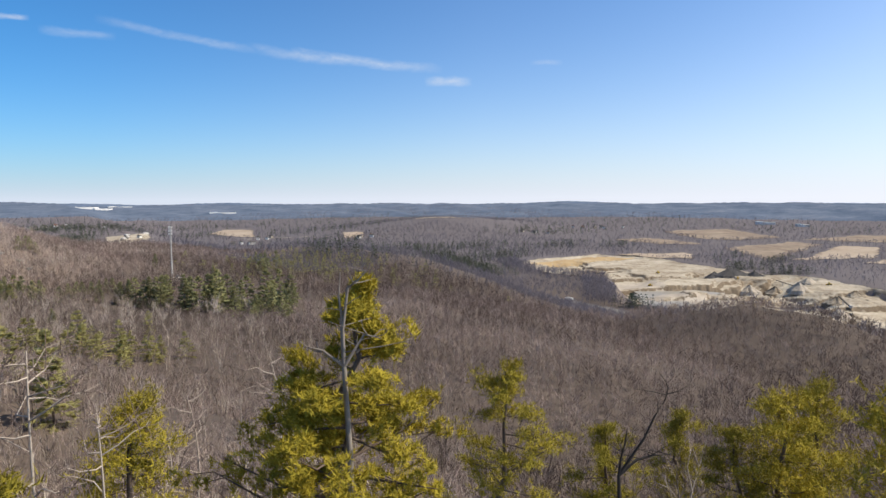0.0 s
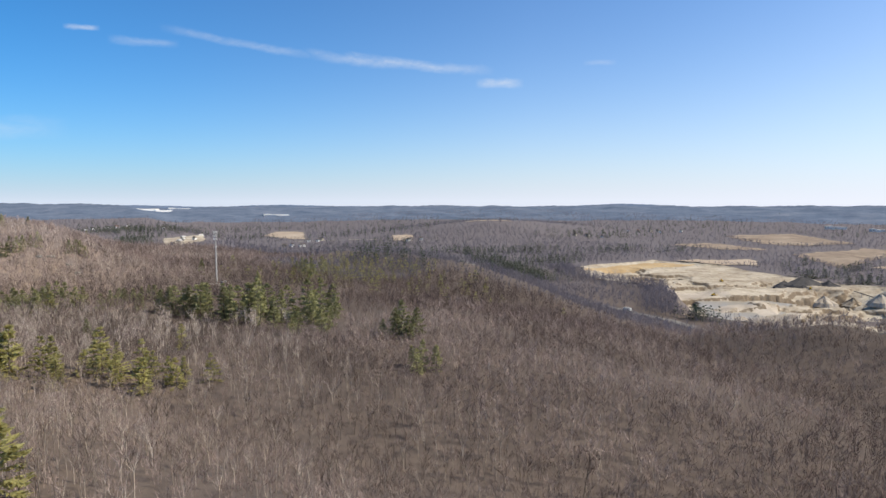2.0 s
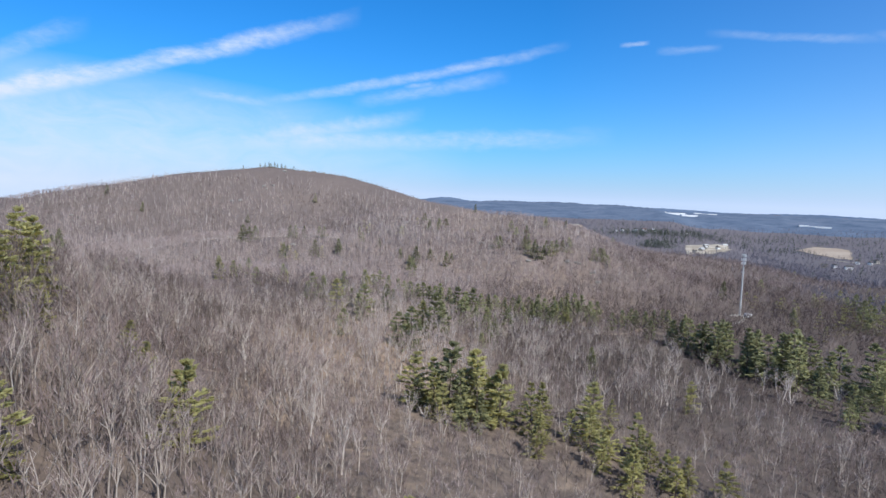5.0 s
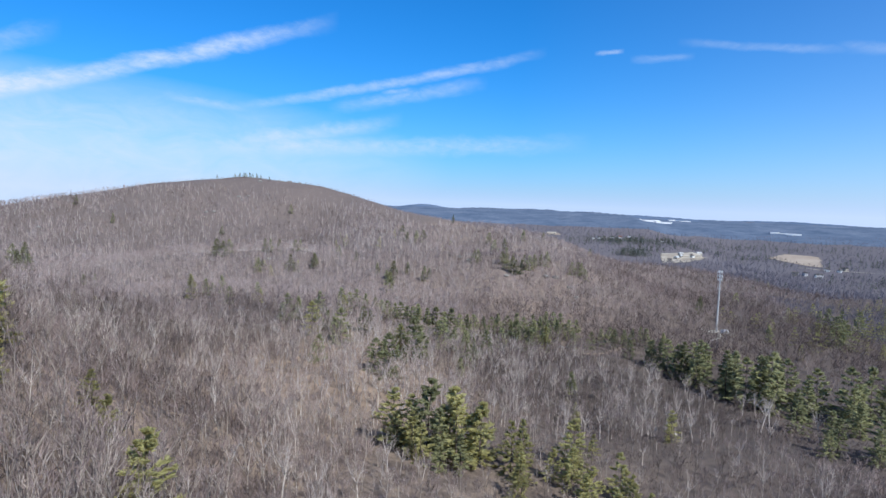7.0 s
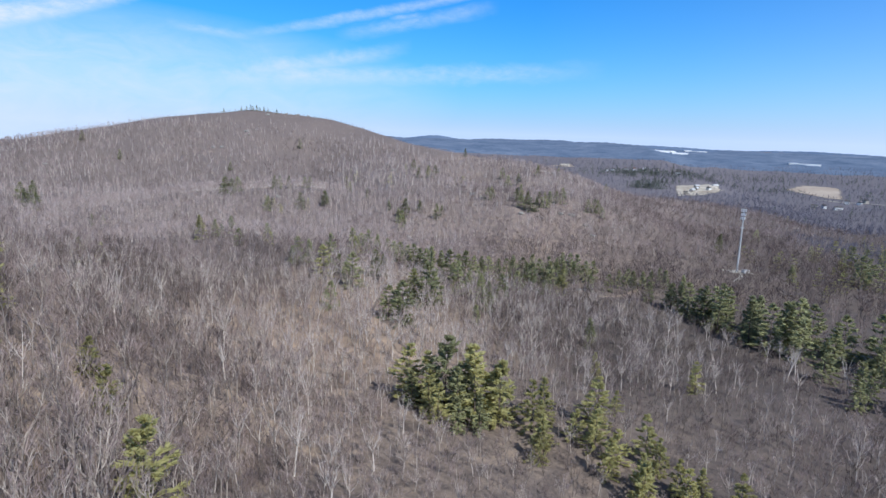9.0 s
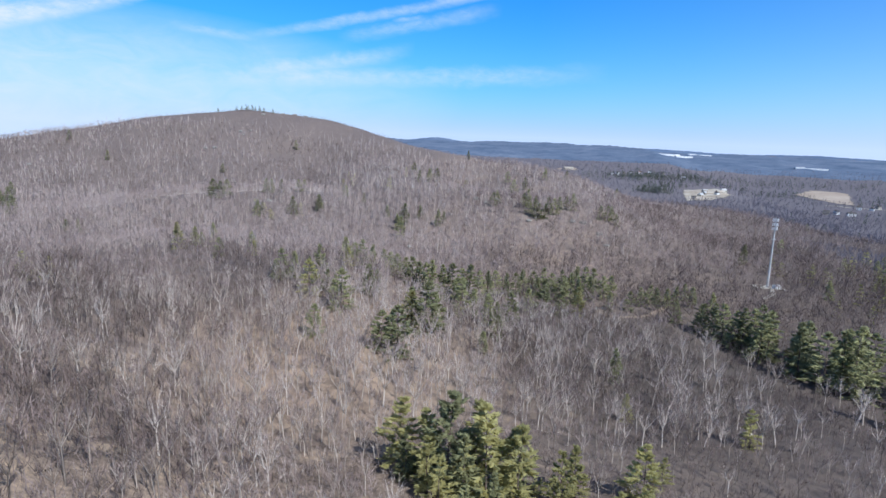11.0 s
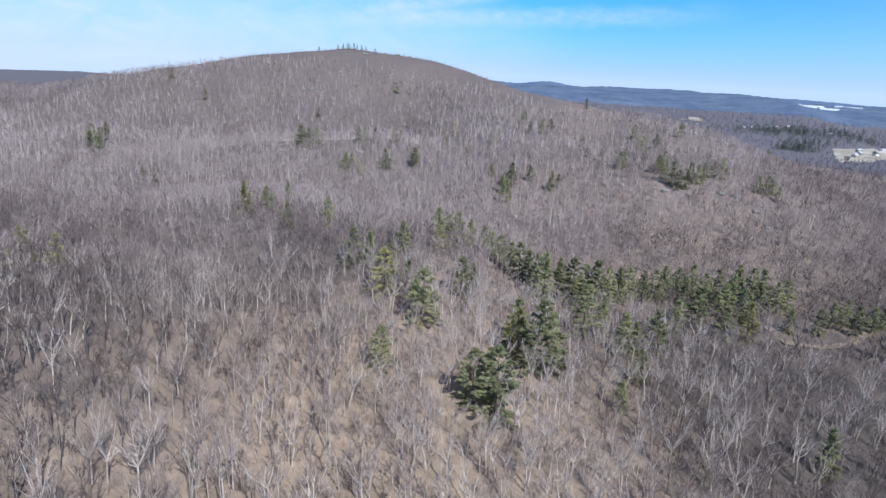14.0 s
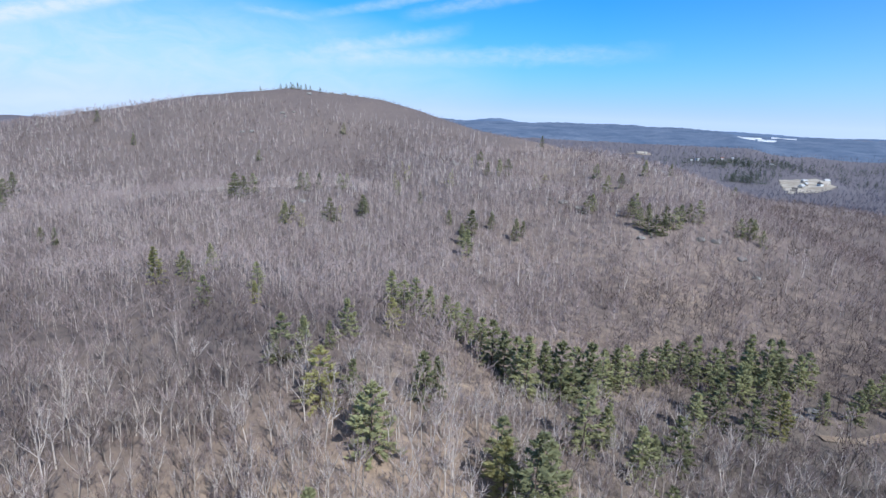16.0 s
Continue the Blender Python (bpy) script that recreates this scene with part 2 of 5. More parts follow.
def litter_material():
    """Forest floor: fallen oak leaves, bare earth, dry grass and small rocks."""
    m, n, b = material("leaf_litter", 0.95, 0, 0.1)
    co = n.add("TexCoord").outputs["Object"]
    wide, mid, fine = n.noise(co, 0.012, 4, 0.6, 0.5), n.noise(co, 0.16, 6, 0.7, 0.4), n.noise(co, 1.3, 5, 0.75)
    f = n.math("ADD", n.math("MULTIPLY", wide, 0.30), n.math("MULTIPLY", mid, 0.42))
    f = n.math("ADD", f, n.math("MULTIPLY", fine, 0.28))
    col = n.ramp(f, [(0.38, (0.085, 0.066, 0.056)), (0.46, (0.180, 0.139, 0.112)), (0.53, (0.325, 0.250, 0.190)), (0.62, (0.55, 0.412, 0.275))])
    # haze over the valley is put into the litter as a darker, grey-violet tone
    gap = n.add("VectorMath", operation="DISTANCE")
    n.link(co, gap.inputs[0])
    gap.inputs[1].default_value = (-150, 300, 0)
    valley_haze = n.math("MULTIPLY", n.math("SUBTRACT", gap.outputs["Value"], 750.0), 1.0 / 500.0, clamp=True)
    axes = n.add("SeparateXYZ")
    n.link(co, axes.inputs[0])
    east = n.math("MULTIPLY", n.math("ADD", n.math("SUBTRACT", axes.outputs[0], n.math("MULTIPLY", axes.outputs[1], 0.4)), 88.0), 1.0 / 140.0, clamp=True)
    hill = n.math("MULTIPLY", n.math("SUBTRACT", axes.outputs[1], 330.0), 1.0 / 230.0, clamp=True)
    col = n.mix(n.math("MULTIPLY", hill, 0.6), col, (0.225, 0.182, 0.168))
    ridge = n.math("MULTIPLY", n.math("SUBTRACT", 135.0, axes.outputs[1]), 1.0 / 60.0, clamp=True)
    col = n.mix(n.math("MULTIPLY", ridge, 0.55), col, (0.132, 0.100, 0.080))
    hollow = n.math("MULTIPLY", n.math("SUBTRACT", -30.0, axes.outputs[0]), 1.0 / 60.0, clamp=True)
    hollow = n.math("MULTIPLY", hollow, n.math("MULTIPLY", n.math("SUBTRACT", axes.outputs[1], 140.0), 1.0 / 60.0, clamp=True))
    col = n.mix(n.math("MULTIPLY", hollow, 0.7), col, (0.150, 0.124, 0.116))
    # a dark glen, and a dry slope under a fresh fall of oak leaves
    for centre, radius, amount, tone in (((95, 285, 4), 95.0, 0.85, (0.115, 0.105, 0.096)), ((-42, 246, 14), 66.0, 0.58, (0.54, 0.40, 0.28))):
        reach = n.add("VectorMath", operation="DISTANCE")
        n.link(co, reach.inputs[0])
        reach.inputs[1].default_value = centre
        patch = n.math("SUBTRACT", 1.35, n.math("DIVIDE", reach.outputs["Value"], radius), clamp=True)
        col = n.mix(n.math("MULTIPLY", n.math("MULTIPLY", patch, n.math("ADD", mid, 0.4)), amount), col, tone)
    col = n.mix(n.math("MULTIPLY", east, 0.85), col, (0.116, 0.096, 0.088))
    col = n.mix(n.math("MULTIPLY", valley_haze, 0.85), col, (0.165, 0.152, 0.166))
    n.link(col, b.inputs["Base Color"])
    bp = n.add("Bump")
    bp.inputs["Strength"].default_value, bp.inputs["Distance"].default_value = 0.6, 0.5
    n.link(mid, bp.inputs["Height"]), n.link(bp.outputs[0], b.inputs["Normal"])
    return m


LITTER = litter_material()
BARK = tinted("grey_bark", [(0.12, 0.098, 0.084), (0.40, 0.342, 0.294), (0.66, 0.585, 0.52)], 0.9, 0.5)
TWIG = tinted("bare_twigs", [(0.098, 0.073, 0.067), (0.285, 0.221, 0.202), (0.45, 0.366, 0.334)], 0.9, 0.2, 0.18)
# twigs of the valley woods, with its haze mixed into the base colour as violet
VALLEY_HAZE_TWIG = tinted("haze_tinted_valley_twigs", [(0.158, 0.146, 0.172), (0.205, 0.191, 0.222), (0.252, 0.236, 0.268)], 0.9, 0.05, 0.5)
PINE_BARK = tinted("pine_bark", [(0.07, 0.05, 0.042), (0.13, 0.098, 0.08), (0.21, 0.17, 0.14)], 0.95, 2.0)
NEEDLES = tinted("white_pine_needles", [(0.285, 0.270, 0.122), (0.43, 0.405, 0.182), (0.56, 0.520, 0.235)], 0.85, 0.35, 0.5)
DARK_NEEDLES = tinted("dark_pine_needles", [(0.150, 0.156, 0.084), (0.268, 0.272, 0.142), (0.41, 0.405, 0.205)], 0.85, 0.2, 0.32)
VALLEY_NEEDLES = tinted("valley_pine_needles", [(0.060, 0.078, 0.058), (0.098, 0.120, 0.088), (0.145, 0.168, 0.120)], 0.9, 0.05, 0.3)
PITCH_NEEDLES = tinted("pitch_pine_needles", [(0.085, 0.085, 0.020), (0.34, 0.282, 0.038), (0.64, 0.490, 0.062)], 0.75, 1.2, 0.12)
DEAD_WOOD = tinted("weathered_dead_wood", [(0.13, 0.112, 0.096), (0.25, 0.22, 0.195), (0.42, 0.385, 0.34)], 0.9, 3.0)
GREY_STEEL = rough_surface("galvanised_steel", [(0.36, 0.36, 0.355), (0.47, 0.47, 0.465), (0.58, 0.58, 0.57)], 0.4, 6, 0.05, 0.6, 0.1)
WHITE_PAINT = rough_surface("white_paint", [(0.66, 0.66, 0.65), (0.76, 0.76, 0.75), (0.84, 0.84, 0.83)], 0.05, 2, 0.05, 0.6)
GRAVEL = rough_surface("pale_gravel", [(0.30, 0.27, 0.23), (0.41, 0.37, 0.31), (0.52, 0.48, 0.41)], 0.08, 1.2, 0.4, 0.95, 0, 0.2)
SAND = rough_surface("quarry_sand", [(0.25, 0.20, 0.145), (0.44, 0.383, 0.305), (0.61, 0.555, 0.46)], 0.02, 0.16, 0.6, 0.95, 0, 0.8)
ORANGE_SAND = rough_surface("ochre_sand_bank", [(0.36, 0.25, 0.13), (0.47, 0.34, 0.19), (0.55, 0.43, 0.27)], 0.02, 0.2, 0.5, 0.95, 0, 0.8)
GREY_SAND = rough_surface("washed_grey_sand", [(0.34, 0.295, 0.245), (0.46, 0.402, 0.338), (0.57, 0.51, 0.44)], 0.02, 0.2, 0.5, 0.95, 0, 0.8)
# steep sand faces are darkened in the base colour to stand in for shade
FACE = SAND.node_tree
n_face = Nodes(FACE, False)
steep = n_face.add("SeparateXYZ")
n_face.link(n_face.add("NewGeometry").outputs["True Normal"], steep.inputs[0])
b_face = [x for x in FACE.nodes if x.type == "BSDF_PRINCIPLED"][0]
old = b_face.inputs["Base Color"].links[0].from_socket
steep_shade = n_face.math("MULTIPLY", n_face.math("SUBTRACT", 0.90, steep.outputs[2]), 5.0, clamp=True)
n_face.link(n_face.mix(n_face.math("MULTIPLY", steep_shade, 0.8), old, (0.15, 0.108, 0.072)), b_face.inputs["Base Color"])
DARK_HEAP = rough_surface("dark_aggregate", [(0.045, 0.044, 0.047), (0.072, 0.070, 0.072), (0.11, 0.105, 0.105)], 0.05, 0.5, 0.5, 0.95, 0, 0.5)
FIELD = rough_surface("dry_stubble_field", [(0.32, 0.25, 0.19), (0.42, 0.342, 0.268), (0.51, 0.425, 0.34)], 0.006, 0.09, 0.3, 0.95, 0, 0.3)
PALE_FIELD = rough_surface("pale_fallow_field", [(0.19, 0.145, 0.11), (0.29, 0.23, 0.178), (0.39, 0.32, 0.25)], 0.012, 0.06, 0.3, 0.95, 0, 0.3)
EARTH = rough_surface("bare_earth", [(0.20, 0.145, 0.10), (0.29, 0.22, 0.155), (0.38, 0.30, 0.22)], 0.3, 2.0, 0.4, 0.95, 0, 0.2)
ASPHALT = rough_surface("worn_asphalt", [(0.17, 0.165, 0.155), (0.23, 0.222, 0.21), (0.29, 0.28, 0.265)], 0.05, 1.5, 0.1, 1.0, 0, 0.1, 0.05)
ROOF = rough_surface("shingle_roof", [(0.07, 0.065, 0.06), (0.12, 0.11, 0.105), (0.19, 0.175, 0.165)], 0.3, 3, 0.2, 0.9)
RED_ROOF = rough_surface("brick_red", [(0.16, 0.07, 0.05), (0.24, 0.11, 0.08), (0.32, 0.16, 0.12)], 0.3, 3, 0.2, 0.9)
DARK_GLASS = rough_surface("dark_window", [(0.02, 0.022, 0.025), (0.035, 0.038, 0.042), (0.05, 0.055, 0.06)], 0.3, 2, 0.0, 0.15, 0, 0.1, 0.5)
YELLOW_PAINT = rough_surface("machine_yellow", [(0.42, 0.27, 0.03), (0.55, 0.36, 0.04), (0.64, 0.45, 0.08)], 1, 6, 0.05, 0.6)
TYRE = rough_surface("tyre_rubber", [(0.02, 0.02, 0.02), (0.03, 0.03, 0.03), (0.045, 0.045, 0.045)], 2, 9, 0.1, 0.9)
ROCK = rough_surface("grey_ledge_rock", [(0.17, 0.16, 0.145), (0.29, 0.275, 0.25), (0.42, 0.40, 0.37)], 0.35, 2.6, 0.8, 0.95, 0, 0.3)
# the blue of distant haze is painted into these two base colours
HAZE_WOODS = rough_surface("haze_blue_woods", [(0.088, 0.126, 0.190), (0.134, 0.173, 0.244), (0.190, 0.226, 0.292)], 0.005, 0.035, 0.0, 1.0, 0, 0.1, 0.0)
HAZE_HILLS = rough_surface("haze_blue_hills", [(0.102, 0.150, 0.232), (0.130, 0.180, 0.270), (0.160, 0.212, 0.300)], 0.002, 0.012, 0.0, 1.0, 0, 0.1, 0.0)

m_water, n_water, b_water = material("silty_water", 0.42, 0.0, 0.35)
b_water.inputs["Base Color"].default_value = (0.34, 0.31, 0.26, 1)
wave = n_water.noise(n_water.add("TexCoord").outputs["Object"], 0.35, 3)
wave_bump = n_water.add("Bump")
wave_bump.inputs["Strength"].default_value, wave_bump.inputs["Distance"].default_value = 0.15, 0.1
n_water.link(wave, wave_bump.inputs["Height"]), n_water.link(wave_bump.outputs[0], b_water.inputs["Normal"])

# ---- mesh helpers ----


def mesh_from(name, verts, tris, mats, index=None, tint=None, smooth=False):
    """A mesh of triangles from arrays."""
    me = bpy.data.meshes.new(name)
    verts, tris = np.asarray(verts, np.float32), np.asarray(tris, np.int32)
    me.vertices.add(len(verts))
    me.vertices.foreach_set("co", verts.ravel())
    me.loops.add(tris.size)
    me.loops.foreach_set("vertex_index", tris.ravel())
    me.polygons.add(len(tris))
    me.polygons.foreach_set("loop_start", np.arange(0, tris.size, 3, dtype=np.int32))
    for m in mats:
        me.materials.append(m)
    if index is not None:
        me.polygons.foreach_set("material_index", np.asarray(index, np.int32))
    if smooth:
        me.polygons.foreach_set("use_smooth", np.ones(len(tris), bool))
    if tint is not None:
        me.attributes.new("tint", "FLOAT", "POINT").data.foreach_set("value", np.asarray(tint, np.float32))
    me.update(calc_edges=True)
    return me


class Soup:
    """Triangles gathered piece by piece."""

    def __init__(self):
        self.v, self.f, self.m, self.n = [], [], [], 0

    def add(self, v, f, mat=0):
        v, f = np.asarray(v, float).reshape(-1, 3), np.asarray(f, int).reshape(-1, 3)
        self.v.append(v), self.f.append(f + self.n), self.m.append(np.full(len(f), mat))
        self.n += len(v)

    def tube(self, path, radii, sides=3, mat=0):
        path, radii = np.asarray(path, float), np.asarray(radii, float)
        along = np.gradient(path, axis=0)
        along /= np.linalg.norm(along, axis=1)[:, None] + 1e-9
        ref = np.where(np.abs(along[:, 2:]) > 0.9, [[1.0, 0, 0]], [[0, 0, 1.0]])
        a = np.cross(along, ref)
        a /= np.linalg.norm(a, axis=1)[:, None]
        b = np.cross(along, a)
        ang = np.arange(sides) * 2 * np.pi / sides
        ring = path[:, None] + radii[:, None, None] * (np.cos(ang)[None, :, None] * a[:, None] + np.sin(ang)[None, :, None] * b[:, None])
        f = []
        for i in range(len(path) - 1):
            for k in range(sides):
                p, q = i * sides + k, i * sides + (k + 1) % sides
                f += [(p, q, p + sides), (q, q + sides, p + sides)]
        self.add(ring, f, mat)

    def slivers(self, start, end, width, mat=0, rng=np.random, facing=None):
        start, end = np.asarray(start, float), np.asarray(end, float)
        along = end - start
        side = np.cross(along, rng.normal(size=along.shape) if facing is None else facing + rng.normal(0, 0.45, along.shape))
        side *= (np.broadcast_to(width, len(side)) / (np.linalg.norm(side, axis=1) + 1e-9))[:, None] * 0.5
        v = np.stack([start - side, start + side, end], 1).reshape(-1, 3)
        self.add(v, np.arange(len(v)).reshape(-1, 3), mat)

    def arrays(self):
        return np.concatenate(self.v), np.concatenate(self.f), np.concatenate(self.m)


def scattered(name, shapes, where, mats, label, category, rng, smooth=False):
    """One object of kind "stuff": where is rows of x, y, z, turn, size, shape, tint."""
    vs, fs, ms, ts, n = [], [], [], [], 0
    for k, (v, f, m) in enumerate(shapes):
        w = where[where[:, 5].astype(int) == k]
        if not len(w):
            continue
        c, s = np.cos(w[:, 3])[:, None], np.sin(w[:, 3])[:, None]
        x = (v[None, :, 0] * c - v[None, :, 1] * s) * w[:, 4:5] + w[:, 0:1]
        y = (v[None, :, 0] * s + v[None, :, 1] * c) * w[:, 4:5] + w[:, 1:2]
        z = v[None, :, 2] * w[:, 4:5] + w[:, 2:3]
        vs.append(np.stack([x, y, z], -1).reshape(-1, 3))
        fs.append((f[None] + (np.arange(len(w)) * len(v))[:, None, None] + n).reshape(-1, 3))
        ms.append(np.tile(m, len(w)))
        ts.append(np.repeat(w[:, 6], len(v)))
        n += len(w) * len(v)
    me = mesh_from(name, np.concatenate(vs), np.concatenate(fs), mats, np.concatenate(ms), np.concatenate(ts), smooth)
    return tagged(new(name, me), label, category, kind="stuff")


def thing(name, place, label, category, group="", turn=0.0, size=1.0):
    ob = tagged(new(name), label, category, group)
    ob.matrix_basis = Matrix.Translation(place) @ Matrix.Rotation(turn, 4, "Z") @ Matrix.Scale(size, 4)
    return ob


def link_part(name, me, parent, label=""):
    ob = new(name, me)
    ob.parent = parent
    return tagged(ob, label)


def part(name, bm, mat, parent, label=""):
    """Links a bmesh as one mesh object under a thing or a part."""
    me = bpy.data.meshes.new(name)
    bm.to_mesh(me)
    bm.free()
    me.materials.append(mat)
    return link_part(name, me, parent, label)


def box_bm(x0, x1, y0, y1, z0, z1, bevel=0.0):
    bm = bmesh.new()
    bmesh.ops.create_cube(bm, size=1, matrix=Matrix.Translation(((x0 + x1) / 2, (y0 + y1) / 2, (z0 + z1) / 2)) @ Matrix.Diagonal((x1 - x0, y1 - y0, z1 - z0, 1)))
    if bevel:
        bmesh.ops.bevel(bm, geom=bm.edges[:], offset=bevel, segments=1, affect="EDGES")
    return bm


def cone_bm(r0, r1, z0, z1, sides=12, at=(0, 0)):
    bm = bmesh.new()
    bmesh.ops.create_cone(bm, cap_ends=True, segments=sides, radius1=r0, radius2=max(r1, 1e-4), depth=z1 - z0,
                          matrix=Matrix.Translation((at[0], at[1], (z0 + z1) / 2)))
    return bm


def draped(name, poly, lift, mat, step, label, category, wobble=0.0, seed=1, shape=None):
    """A patch of ground cover inside a polygon, laid on the land; shape(x, y) gives the height instead."""
    xs, ys = [p[0] for p in poly], [p[1] for p in poly]
    gx, gy = np.arange(min(xs), max(xs) + step, step), np.arange(min(ys), max(ys) + step, step)
    x, y = np.meshgrid(gx, gy, indexing="ij")
    rng = np.random.default_rng(seed)
    x, y = x + rng.uniform(-0.3, 0.3, x.shape) * step, y + rng.uniform(-0.3, 0.3, y.shape) * step
    z = (ground_z(x, y) if shape is None else shape(x, y)) + lift + rng.uniform(-wobble, wobble, x.shape)
    keep = inside(x, y, poly)
    i, j = np.meshgrid(np.arange(len(gx) - 1), np.arange(len(gy) - 1), indexing="ij")
    ok = keep[:-1, :-1] & keep[1:, :-1] & keep[1:, 1:] & keep[:-1, 1:]
    a = (i * len(gy) + j)[ok]
    tris = np.concatenate([np.stack([a, a + len(gy), a + len(gy) + 1], 1), np.stack([a, a + len(gy) + 1, a + 1], 1)])
    used, tris = np.unique(tris, return_inverse=True)
    v = np.stack([x, y, z], -1).reshape(-1, 3)[used]
    ob = new(name, mesh_from(name, v, tris.reshape(-1, 3), [mat], smooth=True))
    return tagged(ob, label, category, kind="structure")

# ---- the ground, one sheet to the horizon ----
rng = np.random.default_rng(7)


def ground_sheet():
    u = np.linspace(-1, 1, 251)
    sx = 620 * np.sinh(2.78 * u) / np.sinh(1.0)
    x, y = np.meshgrid(sx * 0.98, sx * 0.98 + 120, indexing="ij")
    z = ground_z(x, y)
    n = len(u)
    i, j = np.meshgrid(np.arange(n - 1), np.arange(n - 1), indexing="ij")
    a = (i * n + j).ravel()
    tris = np.concatenate([np.stack([a, a + n, a + n + 1], 1), np.stack([a, a + n + 1, a + 1], 1)])
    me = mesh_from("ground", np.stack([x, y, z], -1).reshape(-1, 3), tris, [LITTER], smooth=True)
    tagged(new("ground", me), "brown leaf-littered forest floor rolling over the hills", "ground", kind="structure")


ground_sheet()


def far_land():
    """Wooded country between three kilometres and the horizon, and the hills behind it."""
    def fan(name, r0, r1, rings, profile, mat, label):
        az = np.radians(np.linspace(-27, 120, 440))
        r = np.linspace(r0, r1, rings)
        a, rr = np.meshgrid(az, r, indexing="ij")
        x, y = rr * np.sin(a), rr * np.cos(a)
        z = profile(a, (rr - r0) / (r1 - r0), x, y)
        i, j = np.meshgrid(np.arange(len(az) - 1), np.arange(rings - 1), indexing="ij")
        k = (i * rings + j).ravel()
        tris = np.concatenate([np.stack([k, k + 1, k + rings + 1], 1), np.stack([k, k + rings + 1, k + rings], 1)])
        me = mesh_from(name, np.stack([x, y, z], -1).reshape(-1, 3), tris, [mat], smooth=True)
        return tagged(new(name, me), label, "hills", kind="structure")

    def woods(a, f, x, y):
        lump = 5 * np.abs(np.sin(a * 190 + 3 * np.sin(a * 37))) * np.abs(np.sin(f * 40 + a * 60)) + 3 * np.sin(a * 71 + f * 9)
        return ground_z(x, y) - 4 + (8 + lump) * rise(0.0, 0.12, f)

    def hills(a, f, x, y):
        d = np.degrees(a)
        top = 33 - 14 * rise(12, 30, d) + 6 * np.sin(d / 4.1 + 1) + 4 * np.sin(d / 1.7)
        top = top + 30 * np.exp(-((d + 6.2) / 2.0) ** 2) + 12 * np.exp(-((d - 2) / 8.0) ** 2)
        top = top + 9 * np.exp(-((d - 15) / 6.0) ** 2) + 11 * np.exp(-((d - 27) / 6.0) ** 2) + 15 * np.exp(-((d - 57) / 6.0) ** 2)
        top = top - 62 * rise(-20, -34, d) + 1.2 * np.sin(a * 420) + 0.9 * np.sin(a * 957 + 1)
        return -30 + (top + 30) * np.sin(np.clip(f, 0, 1) * np.pi * 0.55)

    fan("backdrop_woods", 3000, 4450, 40, woods, HAZE_WOODS, "far woodland stretching to the horizon, coloured bluish for haze")
    fan("backdrop_hills", 4300, 4780, 10, hills, HAZE_HILLS, "low hills along the horizon, coloured pale blue for haze")


far_land()

# ---- clearings ----
FIELD_BARN = [(930, 2130), (1080, 2330), (1170, 2240), (905, 1700)]
YARD = [(430, 1500), (500, 1800), (630, 1900), (610, 1700), (520, 1560)]
FIELDS = [
    ([(1640, 905), (1800, 872), (1735, 740), (1635, 606), (1578, 707)], PALE_FIELD), ([(2139, 993), (2396, 855), (2200, 690), (2022, 540), (1810, 600), (1820, 720)], PALE_FIELD),
    ([(1256, 665), (1380, 590), (1426, 560), (1330, 500), (1268, 480), (1240, 590)], FIELD), ([(1560, 540), (1839, 469), (1815, 380), (1330, 350)], PALE_FIELD),
    ([(1370, 335), (1480, 325), (1800, 345), (1781, 248), (1480, 195)], FIELD), ([(1950, 480), (2350, 420), (2450, 180), (1990, 200)], PALE_FIELD), ([(1500, 1650), (1720, 1700), (1640, 1520)], FIELD),
    ([(180, 2450), (290, 2560), (300, 2380)], FIELD), ([(1040, 1430), (1120, 1560), (1180, 1500), (1090, 1390)], FIELD),
    ([(1780, 1700), (1900, 1760), (1880, 1600)], FIELD), ([(1350, 200), (1480, 180), (1500, 30), (1330, 60)], FIELD),
]
ROAD = [(560, 160), (611, 281), (630, 344), (644, 411), (668, 499), (700, 600), (760, 720), (860, 880), (960, 1080)]
TRACK = [(192, 440), (186, 424), (176, 412)]
CUTTING = [(112, 378), (100, 362), (86, 352), (74, 349)]
TOWER = (190.5, 444.0)


def open_ground(x, y):
    bare = inside(x, y, QUARRY) | inside(x, y, FIELD_BARN) | inside(x, y, YARD)
    for poly, _ in FIELDS:
        bare |= inside(x, y, poly)
    bare |= near_line(x, y, ROAD) < 14
    bare |= near_line(x, y, [(850, 1745), (890, 1687), (940, 1635), (985, 1560), (1040, 1500)]) < 16
    bare |= near_line(x, y, TRACK) < 2.0
    bare |= near_line(x, y, CUTTING) < 3.5
    return bare | (np.hypot(x - TOWER[0], y - TOWER[1]) < 11) | (np.hypot(x + 3, y + 92) < 6)


